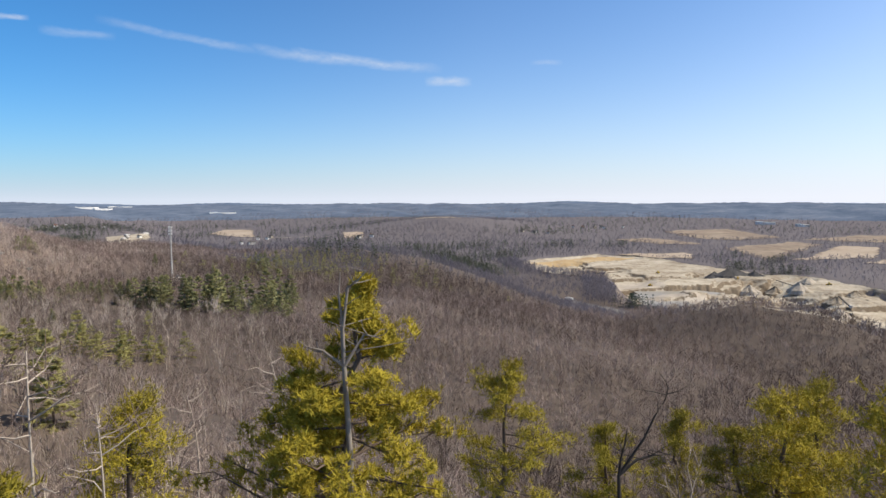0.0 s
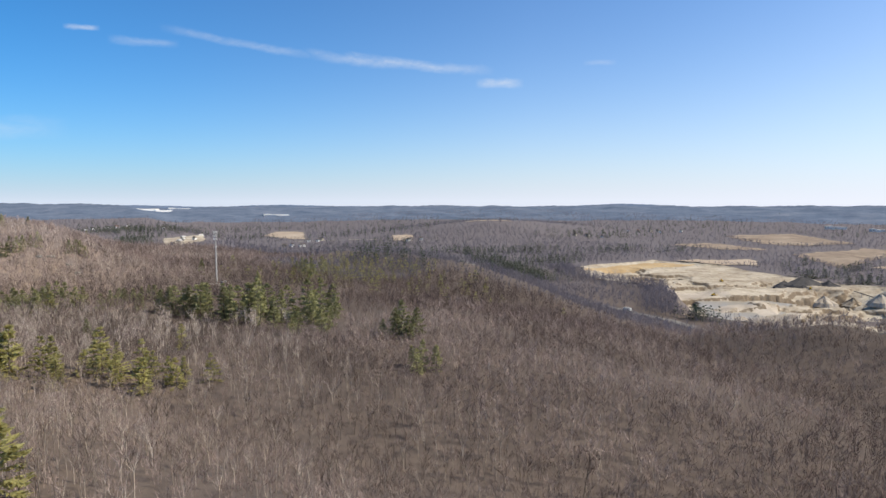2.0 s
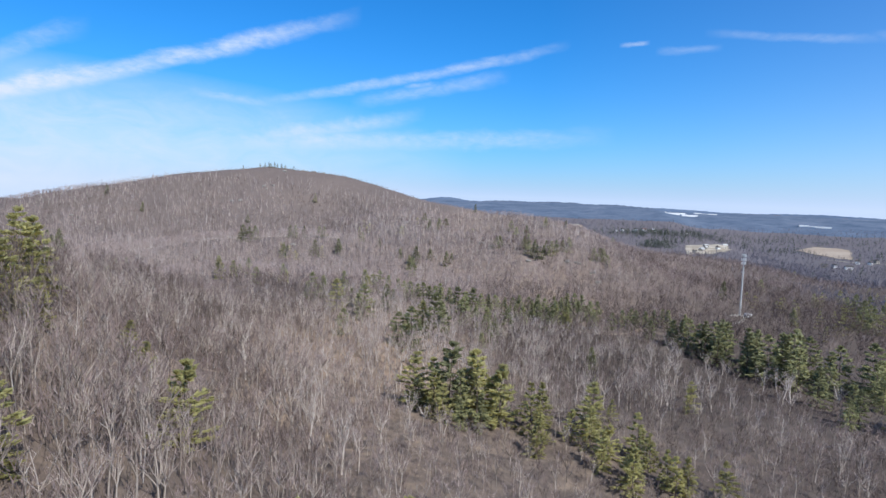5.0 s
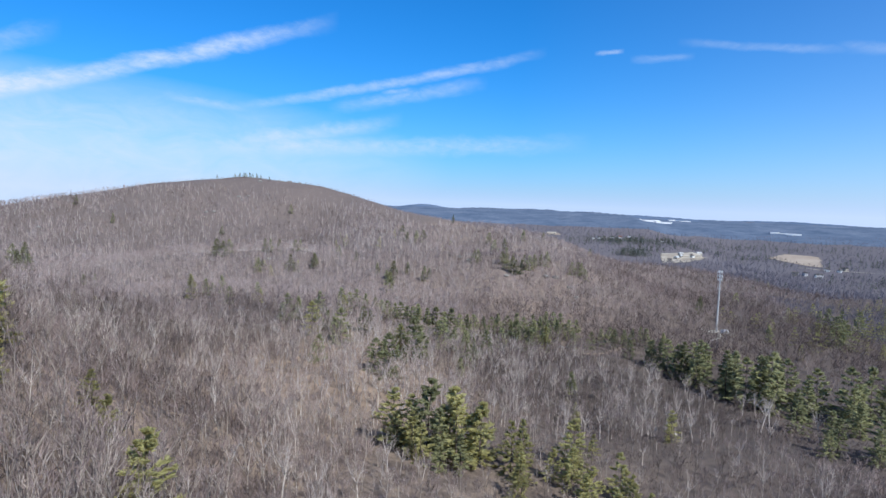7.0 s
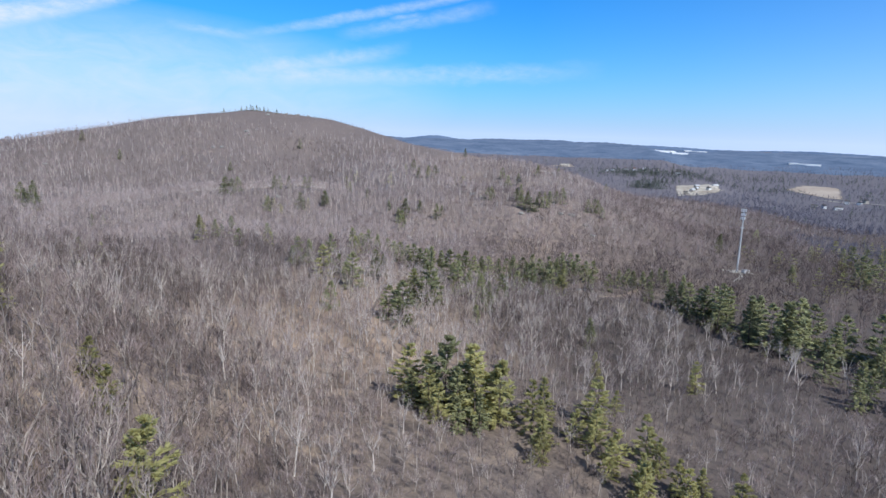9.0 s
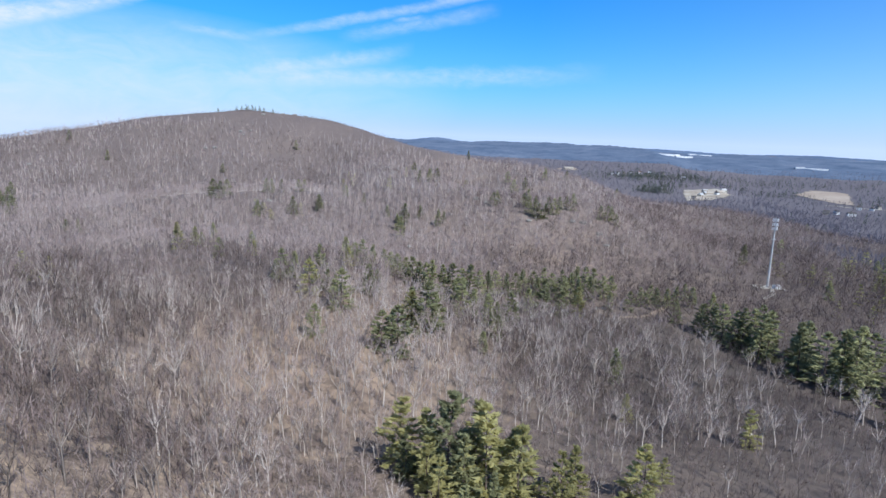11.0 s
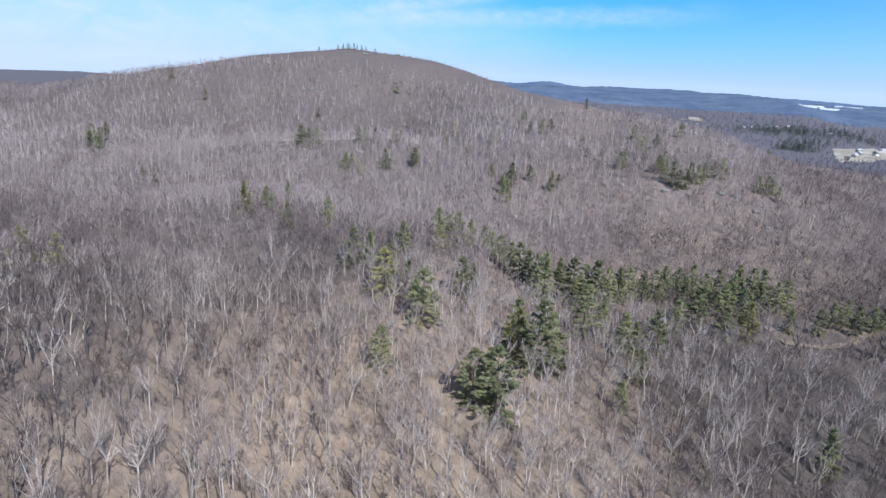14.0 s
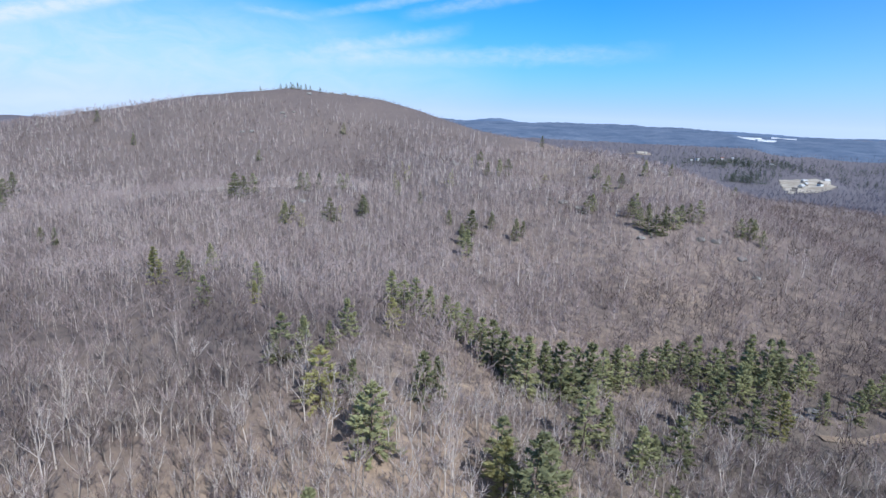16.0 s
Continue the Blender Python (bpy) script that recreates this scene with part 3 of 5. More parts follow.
def pit(x, y):
    """Floor of the sand quarry: steep banks, and benches stepping down to the pond."""
    q = (x - 660) * 0.45 + (y - 100) * 0.89 + 22 * np.sin(x / 47) + 13 * np.sin(y / 29 + x / 60) + 6 * np.sin(x / 13 + y / 19)
    up = 6 * rise(118, 121, q) + 4.5 * rise(190, 193, q) - 5 * rise(232, 240, q) + 8 * rise(300, 303, q) - 3 * rise(350, 372, q) + 4.5 * rise(398, 401, q) + 3 * rise(470, 473, q)
    # worked faces: benches cut at uneven places
    cut = 1.9 * np.sin(x / 88 + 1.2 * np.sin(y / 71)) + 1.5 * np.sin(y / 57 + 1.4 * np.sin(x / 66)) + 0.9 * np.sin((x + 1.4 * y) / 31) + 0.4 * np.sin((x - y) / 12)
    up = up + 4.6 * (np.floor(cut) + rise(0.0, 0.10, cut - np.floor(cut))) * rise(40, 110, near_line(x, y, QUARRY + QUARRY[:1]))
    bank = rise(0, 15, near_line(x, y, QUARRY + QUARRY[:1]) + 2.5 * np.sin(x / 11) * np.sin(y / 9))
    rough = 0.7 * np.sin(x / 13) * np.sin(y / 17) + 0.4 * np.sin(x / 5.3 + y / 7.1)
    depth = 21 - 12 * rise(880, 1080, x) * rise(560, 400, y)
    return land_z(x, y) + 0.4 - (depth - np.minimum(up, depth - 2) - rough) * bank


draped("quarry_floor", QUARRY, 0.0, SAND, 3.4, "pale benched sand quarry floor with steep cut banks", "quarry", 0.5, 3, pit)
draped("sand_bank", [(965, 690), (1220, 680), (1240, 590), (1080, 600), (975, 640)], 0.5, ORANGE_SAND, 7, "ochre sand bank at the quarry's far end", "quarry", 0.3, 4, pit)
draped("washed_sand", [(690, 160), (690, 250), (740, 340), (850, 430), (900, 380), (820, 250), (760, 150)], 0.35, GREY_SAND, 7,
       "washed grey sand round the settling pond", "quarry", 0.2, 5, pit)
draped("pond", [(690, 240), (712, 300), (790, 350), (850, 385), (915, 380), (905, 320), (905, 265), (820, 245), (740, 215)], 0.6, m_water, 8, "shallow grey settling pond in the sand quarry", "water", 0, 1, lambda x, y: np.full(np.shape(x), float(np.median(pit(x, y)))))
draped("field", FIELD_BARN, 1.2, FIELD, 10, "tan stubble field on a gentle rise", "field")
draped("yard", YARD, 1.2, SAND, 7, "bare pale gravel yard cleared in the woods", "yard")
for poly, mat in FIELDS:
    draped("field", poly, 1.2, mat, 11, "pale fallow farm field bordered by tree lines", "field")


def strip(name, line, width, mat, lift, label, category):
    pts = []
    for (ax, ay), (bx, by) in zip(line, line[1:]):
        k = max(2, int(math.hypot(bx - ax, by - ay) / 12))
        pts += [(ax + (bx - ax) * i / k, ay + (by - ay) * i / k) for i in range(k)]
    pts = np.array(pts + [line[-1]], float)
    t = np.gradient(pts, axis=0)
    t /= np.linalg.norm(t, axis=1)[:, None]
    side = np.stack([-t[:, 1], t[:, 0]], 1) * width / 2
    rows = [pts + side * k for k in (-1, -0.5, 0, 0.5, 1)]
    v = np.stack([np.column_stack([r, ground_z(r[:, 0], r[:, 1]) + lift]) for r in rows], 1).reshape(-1, 3)
    f = []
    for i in range(len(pts) - 1):
        for k in range(4):
            a = i * 5 + k
            f += [(a, a + 1, a + 6), (a, a + 6, a + 5)]
    return tagged(new(name, mesh_from(name, v, f, [mat], smooth=True)), label, category, kind="structure")


strip("road", ROAD, 10, ASPHALT, 0.9, "grey asphalt highway through the woods", "road")
strip("road", [(850, 1745), (890, 1687), (940, 1635), (985, 1560), (1040, 1500)], 11, GRAVEL, 1.0, "pale country road beside the stubble field", "road")
strip("track", TRACK, 2.6, GRAVEL, 0.35, "short bare gravel track below the mast", "track")
strip("track", CUTTING, 3.4, EARTH, 0.35, "bare earth track through a gap in the pines", "track")

# ---- trees ----


def bare_tree_shape(seed, height, limbs, twigs, sides=3, fine=0.0112):
    """A leafless hardwood: trunk and limbs (0), fine twigs (1)."""
    r = np.random.default_rng(seed)
    s = Soup()
    n = 5
    lean = r.normal(0, 0.06, 2) * height
    z = np.linspace(0, 0.78 * height, n)
    sway = np.cumsum(r.normal(0, 0.02 * height, (n, 2)), 0) * (z / height)[:, None] * 2
    path = np.column_stack([lean[0] * z / height + sway[:, 0], lean[1] * z / height + sway[:, 1], z])
    thick = 0.0125 * height * r.uniform(0.85, 1.2)
    s.tube(path, thick * np.linspace(1, 0.3, n) ** 0.9, sides, 0)
    starts = []
    for k in range(limbs):
        f = r.uniform(0.38, 0.95) if k else 0.97
        i = min(int(f * (n - 1)), n - 2)
        u = f * (n - 1) - i
        base = path[i] * (1 - u) + path[i + 1] * u
        a = k * 2.4 + r.uniform(-0.5, 0.5)
        length = height * r.uniform(0.22, 0.40) * (1.25 - 0.5 * f)
        out, up = (r.uniform(0.5, 0.95), r.uniform(0.5, 0.95)) if f < 0.9 else (r.uniform(0.1, 0.5), 1.0)
        d = np.array([math.cos(a) * out, math.sin(a) * out, up])
        mid = base + d * length * 0.5 + r.normal(0, 0.04 * length, 3)
        tip = base + d * length + np.array([0, 0, 0.12 * length]) + r.normal(0, 0.07 * length, 3)
        w = thick * (0.62 - 0.30 * f)
        s.slivers([base, base], [mid + (mid - base) * 0.4, tip], 1.7 * w, 0, r)
        starts += [(base, mid), (mid, tip), (mid, tip)]
        for _ in range(3):
            p = base + (tip - base) * r.uniform(0.3, 0.85)
            q = p + (d + r.normal(0, 0.55, 3)) * length * 0.5
            s.slivers([p], [q], w, 0, r)
            starts += [(p, q), (p, q)]
    if twigs:
        pick = r.integers(0, len(starts), twigs)
        a, b = np.array([starts[k][0] for k in pick]), np.array([starts[k][1] for k in pick])
        p = a + (b - a) * r.uniform(0.25, 1.1, (twigs, 1))
        d = (b - a) / (np.linalg.norm(b - a, axis=1)[:, None] + 1e-9) + r.normal(0, 0.6, (twigs, 3)) + [0, 0, 0.3]
        d /= np.linalg.norm(d, axis=1)[:, None]
        s.slivers(p, p + d * height * r.uniform(0.06, 0.15, (twigs, 1)), fine * height, 1, r)
    return s.arrays()


def hardwood_shape(seed, twigs, fine, sides=3, stout=1.0):
    """A leafless hardwood one unit tall: a straight trunk that opens into a fan of upswept leaders (0), and a cloud of fine twigs (1)."""
    r = np.random.default_rng(seed)
    s = Soup()
    fork, thick = r.uniform(0.26, 0.50), 0.0098 * stout * r.uniform(0.8, 1.3)
    top = np.array([r.normal(0, 0.025), r.normal(0, 0.025), fork])
    s.tube([(0, 0, 0), top], [1.15 * thick, 0.85 * thick], sides, 0)
    leaders = int(r.integers(3, 6))
    turn, starts = r.uniform(0, 6.28), []
    for k in range(leaders):
        a = turn + k * 2 * np.pi / leaders + r.normal(0, 0.4)
        out, end = r.uniform(0.05, 0.25), r.uniform(0.76, 1.0)
        t = np.array([0, 0.45, 1.0])
        reach = out * t**0.8
        path = np.column_stack([top[0] + reach * math.cos(a), top[1] + reach * math.sin(a), fork + (end - fork) * t])
        path[1] += r.normal(0, 0.012, 3)
        s.tube(path, 0.60 * thick * np.array([1, 0.66, 0.10]), sides, 0)
        starts += [(path[0], path[1])] + [(path[1], path[2])] * 4
        for _ in range(5):
            u = r.uniform(0.15, 0.9)
            p = path[0] + (path[1] - path[0]) * u * 2 if u < 0.5 else path[1] + (path[2] - path[1]) * (u - 0.5) * 2
            b = a + r.normal(0, 1.3)
            flare = r.uniform(0.25, 0.75)
            q = p + np.array([math.cos(b) * flare, math.sin(b) * flare, r.uniform(0.6, 1)]) * r.uniform(0.12, 0.26) * (1.15 - 0.5 * u)
            s.slivers([p], [q], 0.85 * thick, 0, r)
            starts += [(p, q)] * 3
    pick = r.integers(0, len(starts), twigs)
    a, b = np.array([starts[k][0] for k in pick]), np.array([starts[k][1] for k in pick])
    p = a + (b - a) * r.uniform(0.15, 1.0, (twigs, 1))
    d = (b - a) / (np.linalg.norm(b - a, axis=1)[:, None] + 1e-9) * 0.9 + r.normal(0, 0.42, (twigs, 3)) + [0, 0, 0.3]
    d /= np.linalg.norm(d, axis=1)[:, None]
    s.slivers(p, p + d * r.uniform(0.07, 0.17, (twigs, 1)), fine * r.uniform(0.6, 1.3, twigs), 1, r)
    return s.arrays()


def limbed_shape(seed, fine, twigs=3, stout=1.0, full=False):
    """A bare maple one unit tall: crooked leaders that spread wide, forking branches (0) and short twigs (1)."""
    r = np.random.default_rng(seed)
    s = Soup()
    fork, thick = r.uniform(0.28, 0.46), 0.0105 * stout * r.uniform(0.85, 1.25)
    top = np.array([r.normal(0, 0.03), r.normal(0, 0.03), fork])
    s.tube([(0, 0, 0), top * [0.4, 0.4, 0.5], top], [1.2 * thick, thick, 0.9 * thick], 4, 0)
    leaders = int(r.integers(4, 7))
    turn, p0, p1 = r.uniform(0, 6.28), [], []
    for k in range(leaders):
        a = turn + k * 2 * np.pi / leaders + r.normal(0, 0.35)
        out, end = r.uniform(0.08, 0.34), r.uniform(0.74, 1.0)
        t = np.array([0, 0.3, 0.62, 1.0])
        path = np.column_stack([top[0] + out * t * math.cos(a), top[1] + out * t * math.sin(a), fork + (end - fork) * t ** 1.1])
        path[1:3] += r.normal(0, 0.016, (2, 3))
        s.tube(path, 0.62 * thick * np.array([1, 0.75, 0.48, 0.10]), 3, 0)
        for u in r.uniform(0.2, 2.8, 6):
            i = int(u)
            p = path[i] + (path[i + 1] - path[i]) * (u - i)
            b = a + r.normal(0, 1.2)
            d = np.array([math.cos(b) * r.uniform(0.3, 0.9), math.sin(b) * r.uniform(0.3, 0.9), r.uniform(0.45, 1.0)])
            long = r.uniform(0.10, 0.22) * (1.2 - 0.22 * u)
            mid = p + d * long * 0.5 + r.normal(0, 0.10 * long, 3)
            q = mid + (d + r.normal(0, 0.35, 3) + [0, 0, 0.25]) * long * 0.5
            w = 0.34 * thick * (1.15 - 0.25 * u)
            if full:
                s.tube([p, mid, q], [w, 0.7 * w, 0.18 * w], 3, 0)
            else:
                s.slivers([p, p + (mid - p) * 0.8], [mid + (mid - p) * 0.2, q], 2.1 * w, 0, r)
            for v in r.uniform(0.3, 1.0, twigs):
                o = p + (mid - p) * 2 * v if v < 0.5 else mid + (q - mid) * (2 * v - 1)
                p0.append(o), p1.append(o + (d + r.normal(0, 0.55, 3)) * r.uniform(0.04, 0.10))
    s.slivers(np.array(p0), np.array(p1), fine * r.uniform(0.6, 1.3, len(p0)), 1, r)
    return s.arrays()


def broad_tree_shape(seed, height, stems, blades, width, stem_width, flare=0.36):
    """A bare tree seen from far off: pale stems and a brush of twigs."""
    r = np.random.default_rng(seed)
    s = Soup()
    p = np.column_stack([r.normal(0, 0.10, stems), r.normal(0, 0.10, stems), np.zeros(stems)]) * height
    p[0] = 0
    q = p + np.column_stack([r.normal(0, 0.09, stems), r.normal(0, 0.09, stems), r.uniform(0.7, 0.95, stems)]) * height
    s.slivers(p, q, stem_width * height, 0, r)
    skyward = np.array([0.15, -0.1, 1.0])
    p = np.column_stack([r.normal(0, 0.09, blades), r.normal(0, 0.09, blades), r.uniform(0.22, 0.72, blades)]) * height
    d = np.column_stack([r.normal(0, flare, blades), r.normal(0, flare, blades), r.uniform(0.5, 1.0, blades)])
    s.slivers(p, p + d * height * r.uniform(0.2, 0.42, (blades, 1)), width * height, 1, r, skyward)
    return s.arrays()


def pine_shape(seed, height, whorls, sprays, spread=0.25, bare=0.1, wide=0.02, plain=False):
    """A white pine: trunk and boughs (0); flat sprays of needles along each bough, in tiers with gaps between (1)."""
    r = np.random.default_rng(seed)
    s = Soup()
    z = np.linspace(0, height, 5)
    bend = np.column_stack([np.cumsum(r.normal(0, 0.010 * height, 5)), np.cumsum(r.normal(0, 0.010 * height, 5)), z])
    bend[0, :2] = 0
    if plain:
        s.slivers([(0, 0, 0)] * 2, [bend[-1]] * 2, 0.03 * height, 0, r)
    else:
        s.tube(bend, 0.013 * height * np.array([1.1, 0.8, 0.55, 0.3, 0.05]), 5, 0)
    at = lambda h: np.array([np.interp(h, z, bend[:, 0]), np.interp(h, z, bend[:, 1]), h])
    p0, p1, out = [], [], []
    lopside = r.uniform(0, 6.28)
    for k in range(whorls):
        f = min(max(bare + (0.97 - bare) * (k + r.uniform(-0.25, 0.25)) / (whorls - 1), bare), 0.97)
        g = (f - bare) / (1.0 - bare)
        reach = spread * height * (1 - g) ** 0.90 * (0.75 + 0.25 * min(1, g / 0.2)) + 0.03 * height
        lift = -0.20 + 0.50 * g
        for a in r.uniform(0, 2 * np.pi) + np.arange(5) * 2 * np.pi / 5 + r.normal(0, 0.25, 5):
            if r.random() < 0.12:
                continue
            long = reach * r.uniform(0.6, 1.2) * (1 + 0.15 * math.cos(a - lopside))
            base = at(f * height)
            ahead = np.array([math.cos(a), math.sin(a), lift + r.uniform(-0.08, 0.08)])
            tip = base + ahead * long + [0, 0, 0.06 * long]
            if not plain:
                s.slivers([base], [tip], 0.007 * height * (1.2 - f), 0, r)
            u = np.sqrt(r.uniform(0.03, 1.0, sprays))
            swing = r.choice([-1, 1], sprays) * r.uniform(0.1, 1.0, sprays)
            d = np.column_stack([np.cos(a + swing), np.sin(a + swing), lift * 0.6 + r.uniform(0.0, 0.45, sprays)])
            size = (0.16 * long + 0.024 * height) * r.uniform(0.7, 1.35, sprays)
            c = base + (tip - base) * u[:, None] + r.normal(0, 0.012 * height, (sprays, 3))
            p0.append(c - d * size[:, None] * 0.2), p1.append(c + d * size[:, None])
            out.append(np.tile([math.cos(a) * 0.45, math.sin(a) * 0.45, 1.0], (sprays, 1)))
    for _ in range(2):
        d = r.normal(0, 0.35, (sprays, 3)) + [0, 0, 1.0]
        c = at(0.96 * height) + r.normal(0, 0.008 * height, (sprays, 3))
        p0.append(c), p1.append(c + d * 0.045 * height), out.append(r.normal(0, 1, (sprays, 3)))
    s.slivers(np.concatenate(p0), np.concatenate(p1), wide * height, 1, r, np.concatenate(out))
    return s.arrays()


def split_shape(shape, mats, name, tint):
    """The trunk and the crown of a tree as two meshes."""
    v, f, m = shape
    made = []
    for k, part_name in ((0, "trunk"), (1, "crown")):
        used, tri = np.unique(f[m == k], return_inverse=True)
        made.append(mesh_from(name + "_" + part_name, v[used], tri.reshape(-1, 3), [mats[k]], None, np.full(len(used), tint)))
    return made


def plant(name, meshes, x, y, size, turn, label, category, group, sink=0.15, names=("trunk", "crown")):
    t = thing(name, (x, y, float(ground_z(x, y)) - sink), label, category, group, turn, size)
    for part_name, me in zip(names, meshes):
        link_part(part_name, me, t)
    return t


# Pines that can be told apart: x, y, height of the top above the datum.
PINES_NEAR = [(-22, 77, 51.2), (-55, 113, 49), (-47, 106, 46), (7.5, 50, 45.3), (17.3, 61.4, 40.3), (16.7, 19.2, 46.7), (-53, 43, 75), (-69, 79, 76), (-86, 91, 80), (-66, 90, 67), (-64, 98, 60), (-37, 27, 66), (-31, 31, 63), (-29, 41, 60),
              (-27, 46, 58), (-18, 21, 60), (-21, 22, 57), (-22, 12, 55), (-31, 19, 60), (-60, 66, 72), (-76, 84, 78), (-46, 52, 68), (-75, 103, 64), (-155, 250, 41), (-150, 257, 38)]
PINES_CLUMP = [(0.9, 170, 30.5), (3.5, 163, 26), (7.8, 166, 31), (12.4, 163, 36), (21, 160, 35), (16.9, 157, 30), (11.5, 153, 27), (22.6, 151, 25.5), (9, 158, 29), (26, 164, 29), (18, 168, 32), (17, 149, 24), (27, 160, 32)]
PINES_CHAIN = [(36.1, 158, 27), (40, 164, 26), (37.3, 143, 22), (39, 150, 22), (53.3, 157, 23), (51.4, 150, 24), (53.9, 165, 27), (53.4, 140, 22), (59, 130, 22), (60.7, 136, 21), (64.3, 150, 23.5),
               (68.7, 136, 20), (72.7, 133, 19.5), (69.8, 132, 20), (81, 132.5, 20), (66, 144, 21), (56, 146, 22), (47, 155, 22), (61.2, 177, 18), (96.6, 217, 14.5)]
PINES_BASIN = [(-172, 390, 32), (-168.9, 405, 28), (-164, 420, 28), (-160, 396, 26), (-135.5, 367.5, 29), (-127.6, 394.7, 28), (-117, 372, 27), (-88, 328, 27), (-84, 324, 32.5), (-79, 330, 30.5), (-71.8, 348.5, 31),
               (-74, 338, 27), (-63, 303, 32.5), (-57, 311, 27), (-43.5, 285.5, 33), (-48, 292, 27), (-39, 315.5, 30), (-36, 322, 26), (-62.6, 370, 26), (-45.6, 255, 27), (-19, 248, 28.5), (-12.7, 243.5, 31),
               (-16, 252, 27), (-7, 274, 33), (-13.6, 281, 28), (-15, 291.6, 26.5), (-4, 282, 27), (16.5, 267.5, 17), (21.5, 287, 18), (66.6, 269, 13), (63.5, 231, 11), (4, 313, 26.5), (17, 303.5, 22), (28, 314.5, 20),
               (10, 318, 20), (21, 310, 17), (60.6, 344, 18), (44, 347, 20.5), (36, 338, 17), (52, 340, 16)]
PINES_BELT = [(-74.5, 413, 24), (-68, 408, 22), (-61, 401, 26), (-55, 399, 23), (-47, 394.5, 22), (-42, 385, 22), (-36, 376, 23), (-30, 367, 23), (-25, 359, 25), (-20, 353, 24), (-16, 346, 26), (-12.5, 340, 28.5),
              (-7, 345, 25), (-2, 343.5, 25.5), (2, 350, 23), (6, 348, 25.5), (11, 355, 21), (19, 366, 18.5), (15, 360, 20), (25, 368, 18), (30, 374, 17), (34, 379, 18), (40, 384, 16), (46, 389, 17), (50, 380, 16),
              (56, 388, 17), (60, 378, 17), (65, 393, 18.5), (69, 386, 19), (74, 390, 18), (71, 379, 16), (79, 384, 15), (84, 391, 14), (64, 370, 15), (56, 366, 18), (49, 371, 15), (42, 374, 15), (98, 377, 12), (105, 372, 13),
              (104, 382, 12), (112, 377, 12), (118, 383, 12), (126, 380, 13), (134, 372, 13), (90, 366, 12), (79, 362, 12)]
PINES_MAST = [(124, 326, 18), (130, 317, 19), (138, 310, 21), (142, 327, 19), (141, 288, 22), (146, 279, 21), (153, 279, 22), (156, 277, 25), (160, 290, 20), (167, 286, 20), (173, 271, 20), (181, 260, 23),
              (192, 264, 23), (151, 241, 18), (200, 262, 19), (133, 306, 20), (147, 296, 20), (165, 262, 19), (176, 248, 18), (127, 320, 17), (136, 320, 18), (118, 336, 15), (122, 332, 17), (150, 303, 18), (155, 268, 18),
              (188, 241, 17), (172, 236, 16), (156, 226, 15), (151, 212, 17), (162, 205, 21), (168, 210, 18), (158, 200, 17), (118, 340, 14), (110, 350, 12), (150, 310, 16), (169, 300, 17), (146, 208, 14), (180, 252, 18),
              (176, 161, 19), (183, 166, 23), (187, 160, 20), (180, 156, 17), (192, 168, 17), (185, 174, 18), (172, 166, 15), (155, 113, 17), (151, 111, 15), (159, 109, 15), (154, 118, 14)]

WHITE_PINES = [pine_shape(40 + k, 1.0, w, 27, sp, ba, 0.042) for k, (w, sp, ba) in enumerate([(11, 0.31, 0.05), (10, 0.34, 0.06), (12, 0.28, 0.04), (10, 0.37, 0.08)])]
FINE_PINES = [pine_shape(60 + k, 1.0, w, 34, sp, ba, 0.037) for k, (w, sp, ba) in enumerate([(10, 0.31, 0.05), (9, 0.36, 0.08), (11, 0.27, 0.04), (10, 0.40, 0.08)])]
PINE_MESHES = {}
for tint in (0.25, 0.55, 0.85):
    for k in range(4):
        for kind, shapes, mat in (("bright", WHITE_PINES, NEEDLES), ("dark", WHITE_PINES, DARK_NEEDLES), ("fine", FINE_PINES, NEEDLES), ("fine dark", FINE_PINES, DARK_NEEDLES)):
            PINE_MESHES[k, kind, tint] = split_shape(shapes[k], (PINE_BARK, mat), "pine", tint)


def pine_row(rows, kind, group, label):
    """Pines whose tops reach the heights given."""
    for x, y, top in rows:
        tall = min(max(top - float(ground_z(x, y)), 7.0), 25)
        k, tint = int(rng.integers(4)), (0.25, 0.55, 0.85)[int(rng.integers(3))]
        plant("pine_tree", PINE_MESHES[k, kind, tint], x, y, tall * rng.uniform(0.97, 1.05), rng.uniform(0, 6.28), label, "pine tree", group)


pine_row(PINES_NEAR, "fine", "pines on the near slope", "yellow-green white pine standing among bare trees on the slope")
pine_row(PINES_CLUMP[::2], "fine", "pines in a clump", "tall grey-green white pine in a close clump")
pine_row(PINES_CLUMP[1::2], "fine dark", "pines in a clump", "tall grey-green white pine in a close clump")
pine_row(PINES_CHAIN, "fine", "pines on the low spur", "sunlit olive-green white pine on a low spur")
pine_row(PINES_BASIN[::6], "bright", "pines in the basin", "olive-green white pine rising above leafless hardwoods")
pine_row([p for k, p in enumerate(PINES_BASIN) if k % 6], "dark", "pines in the basin", "grey-green white pine rising above leafless hardwoods")
pine_row(PINES_BELT, "dark", "pines along the foot of the hill", "dark green white pine in a long belt of pines")
pine_row(PINES_MAST, "dark", "pines below the mast", "tall dark green white pine in the grove below the mast")

